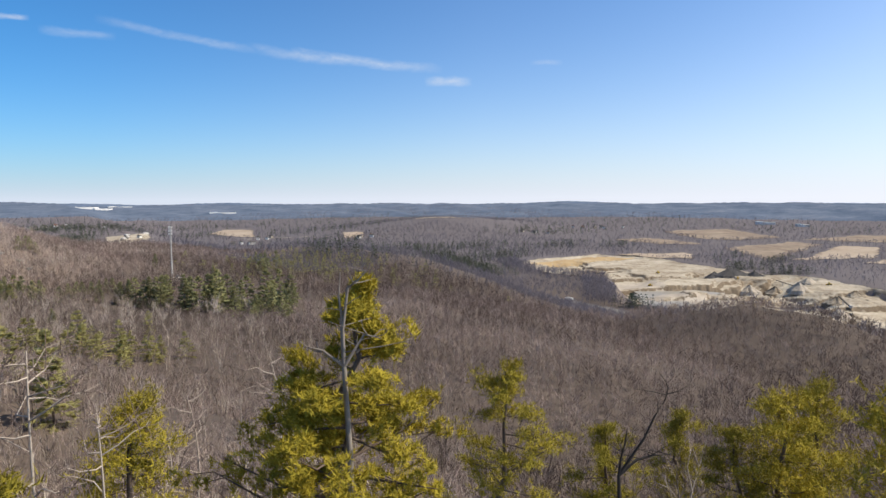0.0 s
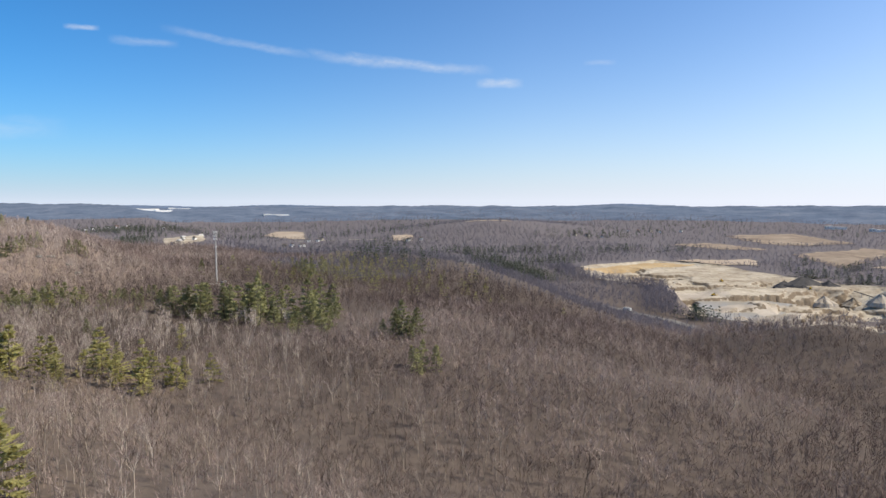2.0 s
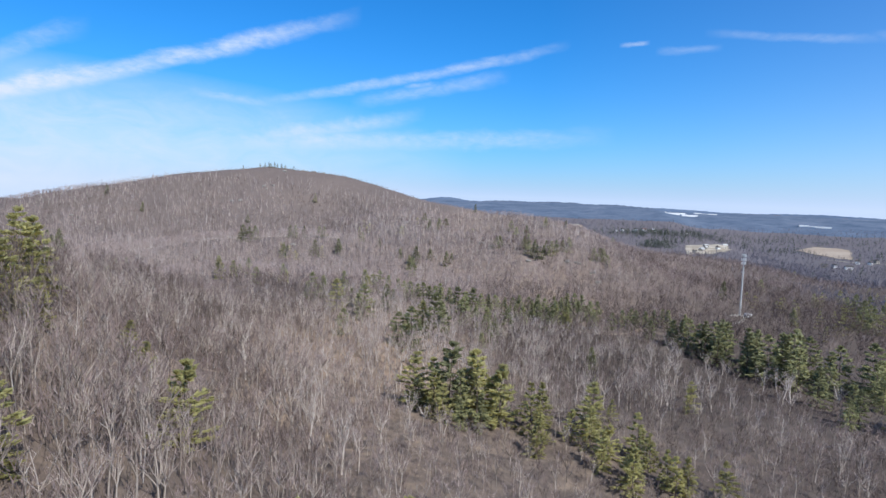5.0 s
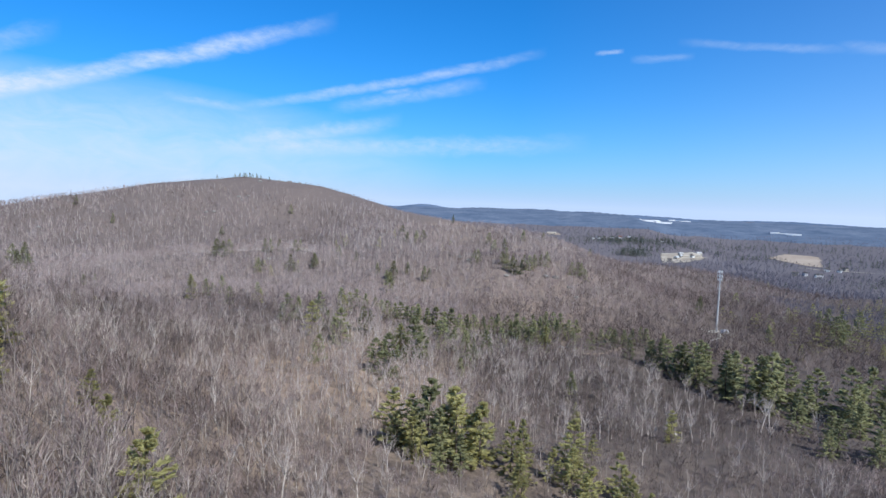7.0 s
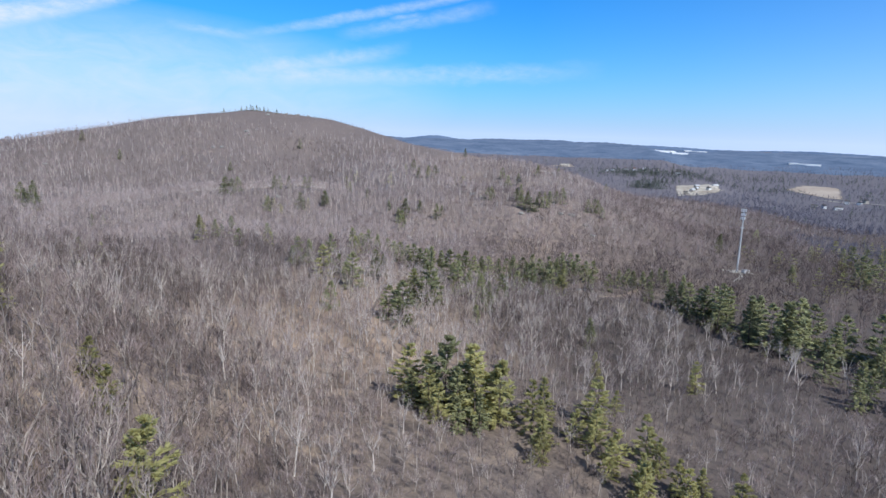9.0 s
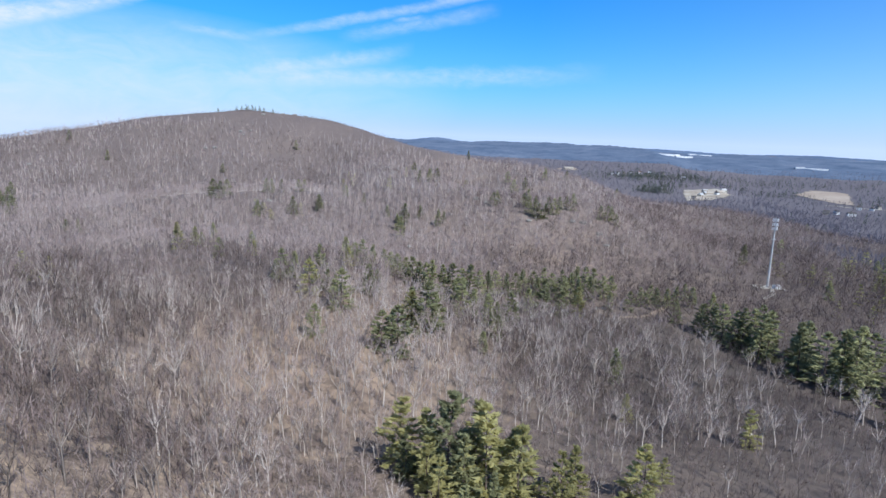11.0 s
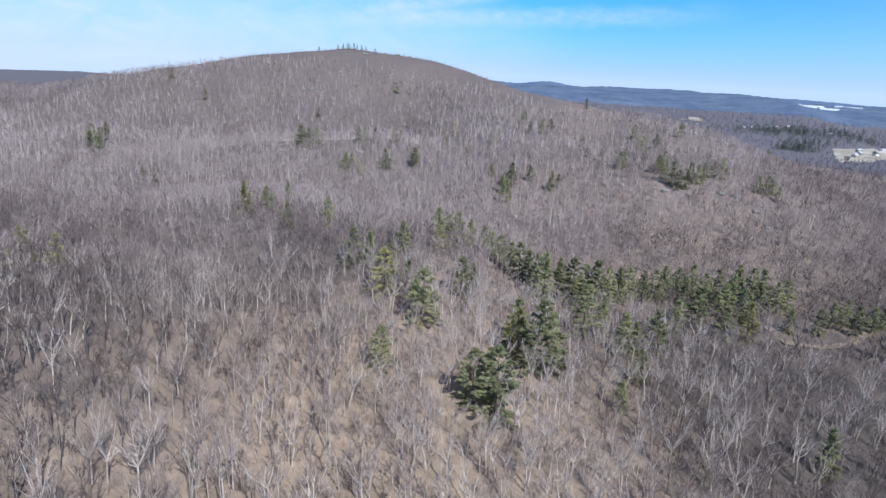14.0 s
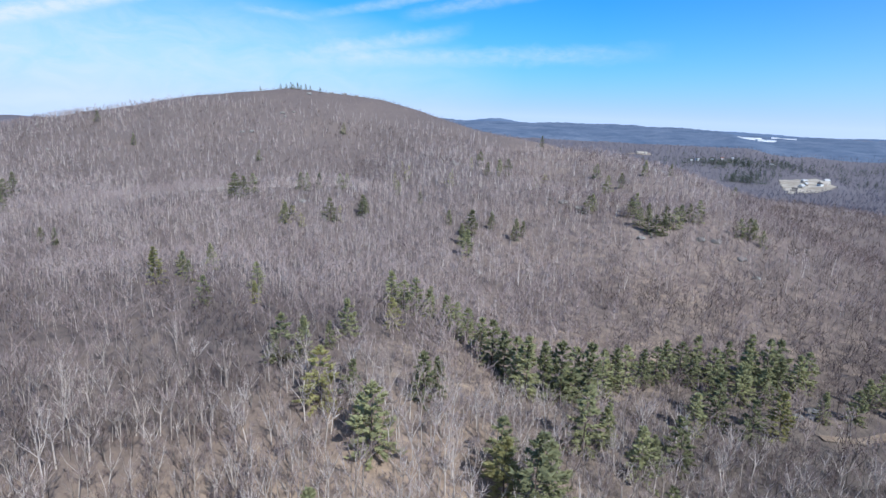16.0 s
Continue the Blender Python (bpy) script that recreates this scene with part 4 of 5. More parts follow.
# pines scattered over the big hill: x, y, height
PINES_HILL = [(-244, 585, 17), (-239, 590, 15), (-240, 605, 14), (-208, 622, 13), (-202, 620, 13), (-181, 636, 12), (-179, 646, 11), (-187, 548, 14), (-186, 556, 11), (-162, 567, 16), (-145, 585, 15), (-145, 592, 11), (-82, 586, 10),
              (-60, 528, 17), (-63, 564, 18), (-67, 552, 14), (-51, 575, 12), (-33, 556, 14), (-29, 561, 10), (12, 588, 12), (15, 594, 12), (24, 754, 13), (30, 693, 15), (42, 703, 12), (38, 576, 12), (42, 556, 11), (46, 548, 12),
              (50, 544, 13), (55, 546, 12), (62, 556, 13), (68, 568, 12), (74, 575, 11), (42, 583, 14), (80, 576, 14), (102, 562, 12), (107, 562, 13), (111, 567, 11), (-92, 812, 16), (-74, 728, 13), (-66, 755, 15), (-60, 779, 16),
              (-477, 606, 17), (-452, 589, 18), (-477, 624, 17), (-436, 562, 18), (-413, 547, 17), (-292, 467, 10), (-302, 468, 9), (91, 768, 11), (65, 742, 13), (-36, 984, 14), (-274, 899, 14), (113, 555, 10), (-593, 871, 15),
              (-494, 807, 13), (-138, 658, 11), (-113, 627, 9), (-338, 805, 11), (149, 773, 11), (58, 562, 12), (48, 566, 11), (203, 521, 16), (258, 589, 13), (272, 515, 12), (218, 424, 12), (298, 505, 18), (269, 439, 20), (270, 427, 18), (307, 480, 20), (309, 539, 13), (307, 502, 17), (281, 452, 16), (126, 395, 10), (-250, 596, 13), (-196, 630, 12)]
pine_row([(x, y, float(ground_z(x, y)) + h) for x, y, h in PINES_HILL], "dark", "pines on the big hill", "small dark green pine on the bare wooded hillside")
CREST_PINES = [(-402, 1016, 7), (-396, 1019, 8.5), (-391, 1015, 7.5), (-386, 1018, 9), (-380, 1016, 7), (-374, 1019, 8), (-366, 1016, 6), (-412, 1018, 6), (-352, 1018, 6.5), (-440, 1012, 6)]
pine_row([(x, y, float(ground_z(x, y)) + h) for x, y, h in CREST_PINES], "dark", "pines on the big hill's crest", "small dark spruce-like pine on the rocky hilltop")
# the home ridge carries a stand of pines along its crest
ridge_pines, rr = [], np.random.default_rng(77)
while len(ridge_pines) < 112:
    x, y = rr.uniform(-150, -38), rr.uniform(-25, 150)
    if ground_z(x, y) > 51 and not any(math.hypot(x - a, y - b) < 4.4 for a, b, _ in ridge_pines):
        ridge_pines.append((x, y, float(ground_z(x, y)) + rr.uniform(12, 18)))
pine_row(ridge_pines, "fine", "pines on the ridge", "sunlit white pine on the crest of the steep ridge")


def woods(name, rows_xy, heights, shapes, mats, label, category, tints=None):
    x, y = rows_xy[:, 0], rows_xy[:, 1]
    n = len(x)
    patch = np.sin(x / 37 + 1.9 * np.sin(y / 51)) * np.sin(y / 43 + 1.3 * np.sin(x / 29)) + 0.6 * np.sin(x / 13.0 + y / 17.0)
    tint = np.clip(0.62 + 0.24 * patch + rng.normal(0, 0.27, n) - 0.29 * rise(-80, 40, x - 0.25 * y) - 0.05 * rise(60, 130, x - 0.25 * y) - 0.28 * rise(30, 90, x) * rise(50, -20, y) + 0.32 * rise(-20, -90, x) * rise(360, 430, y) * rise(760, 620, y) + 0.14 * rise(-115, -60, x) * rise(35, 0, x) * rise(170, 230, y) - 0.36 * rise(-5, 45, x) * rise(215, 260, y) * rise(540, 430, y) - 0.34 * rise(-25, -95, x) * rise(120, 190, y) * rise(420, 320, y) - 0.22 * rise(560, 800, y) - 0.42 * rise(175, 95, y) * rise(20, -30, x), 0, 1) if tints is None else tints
    # lower woods on the spur and round the mast's grove
    low = 1 - 0.40 * rise(-40, 10, x) * rise(235, 175, y) * rise(-40, 0, y) * (1 - 0.5 * rise(95, 130, x)) - 0.32 * rise(70, 110, x) * rise(170, 215, y) * rise(345, 300, y) * rise(265, 200, x)
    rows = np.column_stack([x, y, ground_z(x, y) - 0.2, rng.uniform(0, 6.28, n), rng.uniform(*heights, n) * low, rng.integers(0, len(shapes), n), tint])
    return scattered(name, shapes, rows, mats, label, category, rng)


PINE_SPOTS = np.array([(ob.matrix_basis.translation.x, ob.matrix_basis.translation.y, ob.matrix_basis.to_scale().z) for ob in bpy.data.objects if ob.name.startswith("pine_tree")])


def clear_of_pines(xy):
    """Room round each pine, where its boughs shade the hardwoods out; less on the steep ridge."""
    free = np.ones(len(xy), bool)
    for px, py, tall in PINE_SPOTS:
        if px < -10 and py < 125:
            free &= np.hypot(xy[:, 0] - px, xy[:, 1] - py) > 1.0 + 0.12 * tall
            continue
        free &= np.hypot(xy[:, 0] - px + 0.06 * tall, xy[:, 1] - py + 0.34 * tall) > 1.0 + (0.30 if py > 225 else 0.24) * tall
        free &= np.hypot(xy[:, 0] - px + 0.26 * tall, xy[:, 1] - py + 0.32 * tall) > 1.0 + 0.18 * tall
    return xy[free]


def jittered(x0, x1, y0, y1, step, clear=True):
    gx, gy = np.meshgrid(np.arange(x0, x1, step), np.arange(y0, y1, step), indexing="ij")
    xy = np.stack([gx, gy], -1).reshape(-1, 2) + rng.uniform(-0.48, 0.48, (gx.size, 2)) * step
    xy = xy[~open_ground(xy[:, 0], xy[:, 1])]
    return clear_of_pines(xy) if clear else xy


def patchy(xy, amount, scale):
    """Thins out the woods in uneven patches."""
    v = np.sin(xy[:, 0] / scale + 1.7 * np.sin(xy[:, 1] / scale / 1.3)) * np.sin(xy[:, 1] / scale * 1.1 + 1.1 * np.sin(xy[:, 0] / scale / 0.8))
    return xy[rng.random(len(xy)) > amount * (0.5 + 0.5 * v)]


NEAR_TREES = [hardwood_shape(100 + k, 84, 0.0086) for k in range(9)] + [limbed_shape(120 + k, 0.006, 3) for k in range(3)]
MID_TREES = [broad_tree_shape(200 + k, 1.0, 2, 23, 0.020, 0.017, 0.5) for k in range(10)]
SLOPE_TREES = [broad_tree_shape(300 + k, 1.0, 2, 10, 0.050, 0.018 + 0.012 * (k % 3 == 1)) for k in range(9)]
FAR_TREES = [broad_tree_shape(400 + k, 1.0, 1, 6, 0.075, 0.03) for k in range(8)]


def in_near(xy):
    return (np.abs(xy[:, 0] - 10) < 215) & (xy[:, 1] < 330) & (xy[:, 1] > -110)


near = jittered(-190, 225, -105, 325, 5.2)
start = np.hypot(near[:, 0] + 2, near[:, 1] + 92)
view = (near[:, 1] > -95) & (near[:, 1] > -70 - 0.9 * (near[:, 0] + 40)) & (start > 84)
view &= ~((near[:, 0] < -105) & (near[:, 1] < 150))
view &= (ground_z(near[:, 0], near[:, 1]) < 55) | (near[:, 0] > -30) | (rng.random(len(near)) < 0.45)
near = patchy(near[view], 0.30, 21)
outer = (near[:, 0] > 135) | (near[:, 0] < -140)
woods("bare_woods", near[~outer], (9, 16), NEAR_TREES, [BARK, TWIG], "leafless grey hardwood trees crowding the near slopes", "woods")
woods("bare_woods", near[outer], (8, 14), MID_TREES, [BARK, TWIG], "leafless grey hardwood trees on the farther slopes", "woods")
PALE_TREES = [limbed_shape(170 + k, 0.0046, 4, 1.1) for k in range(8)]
pale = patchy(jittered(-120, 130, 40, 320, 9.6), 0.8, 17)
pale = pale[(ground_z(pale[:, 0], pale[:, 1]) < 44) & ((pale[:, 0] > -40) | (pale[:, 1] > 150))]
woods("bare_woods", pale, (11, 16), PALE_TREES, [BARK, TWIG], "pale-barked leafless maples scattered through the basin", "woods", rng.uniform(0.7, 1.0, len(pale)) * (0.65 + 0.35 * rise(90, 150, pale[:, 1])))
# slender trunks on the steep flank of the ridge
SLENDER = [hardwood_shape(190 + k, 60, 0.0056, 3, 1.05) for k in range(8)]
slender = jittered(-75, 30, -14, 95, 3.9)
slender = slender[(ground_z(slender[:, 0], slender[:, 1]) > 28) & (np.hypot(slender[:, 0] + 2, slender[:, 1] + 92) > 74)]
woods("bare_woods", slender, (8, 13), SLENDER, [BARK, TWIG], "slender pale leafless trunks on the steep ridge flank", "woods", rng.uniform(0.0, 0.65, len(slender)))
# young growth that closes the woods on the eastern slope
young = jittered(-60, 225, -70, 180, 3.8)
young = young[(np.hypot(young[:, 0] + 2, young[:, 1] + 92) > 45) & (young[:, 0] - 0.25 * young[:, 1] > -25) & (ground_z(young[:, 0], young[:, 1]) < 47)]
flank = jittered(-115, 0, -40, 170, 3.4)
flank = flank[(flank[:, 0] - 0.25 * flank[:, 1] < -25) & (ground_z(flank[:, 0], flank[:, 1]) < 66) & (np.hypot(flank[:, 0] + 2, flank[:, 1] + 92) > 45)]
basin = np.concatenate([patchy(jittered(-150, 20, 100, 325, 5.0), 0.85, 13), patchy(jittered(20, 150, 170, 330, 4.3), 0.4, 13)])
eastward = patchy(jittered(225, 430, -120, 330, 5.6), 0.3, 30)
young = np.concatenate([young, eastward, patchy(flank, 0.5, 12), basin])
woods("bare_woods", young, (5, 9.5), MID_TREES, [TWIG, TWIG], "dense leafless young hardwoods under the taller trees", "woods")
# saplings that fill the ground between the pines
sapling = patchy(jittered(-110, 150, 225, 420, 4.0, False), 0.5, 11)
woods("bare_woods", sapling, (2.5, 5.0), MID_TREES[:5], [TWIG, TWIG], "bare saplings and brush between the pines", "woods", rng.uniform(0.0, 0.6, len(sapling)))
# below the ledge, where the camera starts
FINE_TREES = [bare_tree_shape(150 + k, 0.9, 8, 240, 4, 0.0030) for k in range(5)]
below = jittered(-60, 90, -95, 0, 4.4)
start = np.hypot(below[:, 0] + 2, below[:, 1] + 92)
below = below[(start > 40) & (start < 84) & (below[:, 0] + below[:, 1] > -112)]
below = below[ground_z(below[:, 0], below[:, 1]) < 45]
woods("bare_woods", below, (7, 11), FINE_TREES, [BARK, TWIG], "leafless hardwood saplings on the steep slope below the ledge", "woods")
mid = jittered(-420, 420, -160, 640, 5.2)
mid = mid[~in_near(mid) & (mid[:, 1] > 20 - 0.6 * mid[:, 0] - 300) & ~((mid[:, 0] < -105) & (mid[:, 1] < 170))]
mid = patchy(mid[(mid[:, 0] < 300) | (mid[:, 1] < 420)], 0.35, 30)
woods("bare_woods", mid, (9, 14), MID_TREES, [BARK, TWIG], "leafless grey-brown hardwood trees filling the basin", "woods")
slope = jittered(-1000, 420, 640, 1150, 6.2)
west = jittered(-900, -420, 380, 640, 6.6)
east = np.concatenate([jittered(420, 760, -260, 640, 7.4), jittered(300, 420, 420, 640, 7)])
slope = patchy(np.concatenate([slope, west]), 0.35, 40)
crown = slope[:, 1] > 935
woods("bare_woods", slope[crown], (2.4, 4.2), SLOPE_TREES, [TWIG, TWIG], "low wind-clipped bare trees along the crest of the big hill", "woods")
woods("bare_woods", slope[~crown], (7, 11.5), SLOPE_TREES, [BARK, TWIG], "leafless reddish-grey hardwoods covering the big hill", "woods")
stems = patchy(jittered(-700, 150, 480, 990, 8.5), 0.8, 45)
stems = stems[(ground_z(stems[:, 0], stems[:, 1]) < 96) & (stems[:, 1] < 965)]
STEMS = [broad_tree_shape(350 + k, 1.0, 2, 3, 0.03, 0.026) for k in range(6)]
woods("bare_woods", stems, (9, 14), STEMS, [BARK, TWIG], "pale bare stems standing out on the big hill", "woods", rng.uniform(0.75, 1.0, len(stems)))
woods("bare_woods", patchy(east, 0.3, 40), (9, 13.5), SLOPE_TREES, [VALLEY_HAZE_TWIG, VALLEY_HAZE_TWIG], "dark leafless woods between the hill and the highway", "woods")
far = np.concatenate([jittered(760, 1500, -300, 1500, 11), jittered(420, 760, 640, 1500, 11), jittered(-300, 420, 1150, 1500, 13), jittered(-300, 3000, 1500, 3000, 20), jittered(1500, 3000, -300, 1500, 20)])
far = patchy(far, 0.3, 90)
woods("valley_woods", far, (10, 15), FAR_TREES, [VALLEY_HAZE_TWIG, VALLEY_HAZE_TWIG], "leafless woods across the valley floor, coloured grey-violet for haze", "woods")

# tree lines along the borders of the fields
hedge = []
for poly, _ in FIELDS:
    for (ax, ay), (bx, by) in zip(poly, poly[1:] + poly[:1]):
        k = int(math.hypot(bx - ax, by - ay) / 6.5)
        hedge.append(np.column_stack([np.linspace(ax, bx, k), np.linspace(ay, by, k)]) + rng.normal(0, 3.5, (k, 2)))
hedge = np.concatenate(hedge)
hedge = hedge[rng.random(len(hedge)) < 0.85]
woods("hedgerow", hedge, (8, 16), FAR_TREES, [VALLEY_HAZE_TWIG, VALLEY_HAZE_TWIG], "grey leafless tree lines between the farm fields", "trees")
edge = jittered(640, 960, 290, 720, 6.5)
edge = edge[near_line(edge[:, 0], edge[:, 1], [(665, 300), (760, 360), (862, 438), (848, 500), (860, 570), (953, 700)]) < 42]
woods("quarry_edge_woods", edge, (13, 18), SLOPE_TREES, [VALLEY_HAZE_TWIG, VALLEY_HAZE_TWIG], "tall dark bare trees along the rim of the quarry", "woods")

# pines too far off to count
FAR_PINES = [pine_shape(500 + k, 1.0, 6, 4, (0.26, 0.34, 0.30, 0.4)[k], 0.12, 0.11, True) for k in range(4)]
groves = []
for cx, cy, rx, ry, n in [(-170, 565, 30, 25, 5), (-120, 720, 90, 60, 10), (300, 400, 90, 60, 34), (330, 470, 80, 60, 44), (380, 540, 80, 70, 60), (430, 600, 70, 60, 46), (410, 470, 60, 70, 34), (250, 470, 50, 50, 14),
                          (390, 380, 60, 50, 18), (350, 290, 60, 60, 12), (1000, 1080, 70, 70, 90), (900, 880, 55, 70, 120), (835, 740, 45, 60, 130), (790, 630, 34, 46, 80), (700, 900, 200, 130, 60), (1010, 800, 90, 60, 90),
                          (520, 2150, 260, 120, 260), (1250, 1750, 420, 180, 200), (950, 1350, 200, 140, 130), (1120, 1000, 170, 80, 150), (420, 1750, 60, 90, 60), (1350, 880, 160, 60, 70), (1480, 780, 90, 40, 30),
                          (1700, 1200, 260, 90, 150), (644, 268, 10, 30, 22), (1120, 250, 40, 50, 40), (1150, 330, 30, 40, 30), (480, 2250, 120, 60, 130), (640, 2300, 120, 60, 130), (400, 1720, 40, 70, 70), (480, 1900, 60, 60, 60), (850, 2000, 130, 60, 60), (1000, 1950, 60, 30, 20), (900, 2500, 500, 200, 200), (2300, 1300, 700, 300, 170), (2500, 600, 300, 500, 110), (1500, 2300, 700, 300, 160), (1400, 440, 130, 16, 24), (1330, 330, 100, 30, 24)]:
    g = rng.normal(0, 0.5, (n, 2)) * [rx, ry] + [cx, cy]
    groves.append(g)
groves = np.concatenate(groves)
groves = groves[~open_ground(groves[:, 0], groves[:, 1])]
groves = groves[(rng.random(len(groves)) < 0.8) | (groves[:, 1] < 960)]
down = (groves[:, 0] > 420) | (groves[:, 1] > 1100)
woods("distant_pines", groves[~down], (8, 14), FAR_PINES, [PINE_BARK, NEEDLES], "dark green pines scattered over the big hill", "woods")
VALLEY_PINES = [pine_shape(520 + k, 1.0, 5, 2, (0.3, 0.4, 0.36, 0.46)[k], 0.1, 0.19, True) for k in range(4)]
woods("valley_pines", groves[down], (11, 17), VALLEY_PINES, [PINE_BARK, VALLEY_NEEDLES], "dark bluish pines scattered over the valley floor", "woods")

# ---- mast ----


def mast():
    x, y = TOWER
    z = float(ground_z(x, y))
    t = thing("radio_mast", (x, y, z), "tall grey steel monopole mast with antenna panels", "radio mast")
    part("pole", cone_bm(0.72, 0.36, 0, 44.5, 16), GREY_STEEL, t)
    part("base_plate", cone_bm(1.6, 1.6, -0.3, 0.25, 16), GRAVEL, t, "concrete footing")
    for h, r in ((43.4, 1.5), (40.6, 1.5), (38.0, 1.4)):
        ring = part("antenna_platform", cone_bm(1.1, 1.1, h - 0.15, h + 0.1, 12), GREY_STEEL, t)
        for k in range(3):
            a0 = k * 2 * math.pi / 3 + 0.3
            bm = box_bm(-1.3, 1.3, -0.07, 0.07, h - 0.06, h + 0.06)
            bmesh.ops.transform(bm, matrix=Matrix.Rotation(a0, 4, "Z") @ Matrix.Translation((0, r * 0.75, 0)), verts=bm.verts)
            part("antenna_arm", bm, GREY_STEEL, ring)
            for s in (-1.1, 0.0, 1.1):
                bm = box_bm(s - 0.15, s + 0.15, -0.1, 0.1, h - 0.95, h + 0.95, 0.03)
                bmesh.ops.transform(bm, matrix=Matrix.Rotation(a0, 4, "Z") @ Matrix.Translation((0, r * 0.85, 0)), verts=bm.verts)
                part("antenna_panel", bm, WHITE_PAINT, ring, "white antenna panel")
    part("whip_antenna", cone_bm(0.07, 0.03, 44.5, 47.5, 6), GREY_STEEL, t)
    bm = box_bm(-1.2, 1.2, -0.35, 0.35, 31.0, 31.6)
    part("side_bracket", bm, GREY_STEEL, t)
    hut = thing("equipment_shelter", (x + 4.5, y - 3, z - 0.2), "pale flat-roofed equipment shelter beside the mast", "shelter", turn=0.4)
    part("wall", box_bm(-2.2, 2.2, -1.5, 1.5, 0, 2.7, 0.05), WHITE_PAINT, hut)
    part("roof", box_bm(-2.4, 2.4, -1.7, 1.7, 2.7, 2.95, 0.04), GREY_STEEL, hut)
    part("door", box_bm(-0.5, 0.5, -1.56, -1.5, 0.1, 2.1), ROOF, hut)
    draped("mast_pad", [(x - 10, y - 7), (x + 10, y - 8), (x + 11, y + 7), (x - 9, y + 8)], 0.4, GRAVEL, 1.5, "pale gravel pad round the foot of the mast", "pad")


mast()

# ---- the ledge at the start: pitch pines, snags and bare saplings ----


def pitch_pine_shape(seed, height, limbs, clumps, tufts, blades, spread, lean=(0, 0), needle=1.0, gaps=0.0, straight=True):
    """A crooked pitch pine with bristling clumps of needles."""
    r = np.random.default_rng(seed)
    s = Soup()
    n = 8
    z = np.linspace(0, 0.95 * height, n)
    path = np.column_stack([np.cumsum(r.normal(0, 0.030 * height, n)), np.cumsum(r.normal(0, 0.030 * height, n)), z])
    path += np.column_stack([np.outer((z / height) ** 2, lean), np.zeros(n)])
    path[:, :2] -= np.outer(z / z[-1], path[-1, :2] - np.array(lean)) if straight else path[0, :2]
    s.tube(path, 0.020 * height * np.linspace(1, 0.12, n) ** 0.8, 6, 0)
    at = lambda h: np.array([np.interp(h, z, path[:, 0]), np.interp(h, z, path[:, 1]), h])
    cores = []
    for k in range(limbs):
        f = 0.08 + 0.88 * ((k + r.uniform(0, 0.9)) / limbs) ** 1.25
        if f > 0.55 and r.random() < gaps:
            continue
        a = k * 2.4 + r.uniform(-0.6, 0.6)
        long = spread * height * max(1.10 - f, 0.1) ** (0.85 if straight else 1.15) * r.uniform(0.5, 1.25)
        base = at(f * height)
        d = np.array([math.cos(a), math.sin(a), r.uniform(-0.15, 0.3)])
        mid = base + d * long * 0.5 + r.normal(0, 0.07 * long, 3)
        tip = mid + (d + [0, 0, 0.3]) * long * 0.5 + r.normal(0, 0.08 * long, 3)
        w = 0.0075 * height * (1.15 - f)
        s.tube([base, mid, tip], [w, 0.7 * w, 0.25 * w], 4, 0)
        for u in r.uniform(0.45, 1.03, clumps):
            p = base + (mid - base) * u * 2 if u < 0.5 else mid + (tip - mid) * (u - 0.5) * 2
            c = p + r.normal(0, 0.10 * long + 0.05, 3) * [1, 1, 0.6] + [0, 0, 0.08]
            s.tube([p, c], [0.3 * w, 0.12 * w], 3, 0)
            cores.append(c + r.normal(0, 0.14, (tufts, 3)) * [1, 1, 0.6])
    for h in np.linspace(0.84, 1.0, 7):
        cores.append(at(0.95 * h * height) + r.normal(0, 0.10, (tufts, 3)))
    cores = np.concatenate(cores)
    m = len(cores)
    d = r.normal(0, 1, (m, blades, 3)) + [0, 0, 0.5]
    d /= np.linalg.norm(d, axis=2)[..., None]
    size = needle * r.uniform(0.12, 0.22, (m, 1, 1))
    start = cores[:, None] + r.normal(0, 0.03, (m, blades, 3))
    axis = np.column_stack([np.interp(cores[:, 2], z, path[:, 0]), np.interp(cores[:, 2], z, path[:, 1])])
    away = np.column_stack([cores[:, :2] - axis, np.full(m, 0.0)])
    away = away / (np.linalg.norm(away, axis=1)[:, None] + 0.2) * 0.8 + [0, 0, 0.8]
    s.slivers(start.reshape(-1, 3), (start + d * size).reshape(-1, 3), 0.028 * needle, 1, r, np.repeat(away, blades, 0))
    return s.arrays()


def top_plant(x, y, top, shape_height, meshes, name, label, category, group):
    g = float(ground_z(x, y))
    return plant(name, meshes, x, y, (top - g) / shape_height, rng.uniform(0, 6.28), label, category, group)


PITCH_BIG = split_shape(pitch_pine_shape(611, 7.0, 54, 8, 9, 16, 0.45, (0.85, -0.8), 1.15, 0.35, False), (PINE_BARK, PITCH_NEEDLES), "pitch_pine", 0.6)
PITCH_SMALL = [split_shape(pitch_pine_shape(620 + k, 6.0, 32, 8, 10, 8, sp, (0, 0), 0.80, 0.15), (PINE_BARK, PITCH_NEEDLES), "pitch_pine", t) for k, (sp, t) in enumerate([(0.44, 0.46), (0.40, 0.30)])]
PITCH_SLIM = [split_shape(pitch_pine_shape(630 + k, 6.0, 40, 8, 10, 7, sp, (0, 0), 0.72, 0.05), (PINE_BARK, PITCH_NEEDLES), "pitch_pine", t) for k, (sp, t) in enumerate([(0.30, 0.44), (0.32, 0.34)])]
plant("pitch_pine", PITCH_BIG, 1.33, -85.35, (66.96 - float(ground_z(1.33, -85.35))) / 6.75, 0.0, "large golden-green pitch pine with a ragged crown on the ledge", "pine tree", "pitch pines below the ledge")
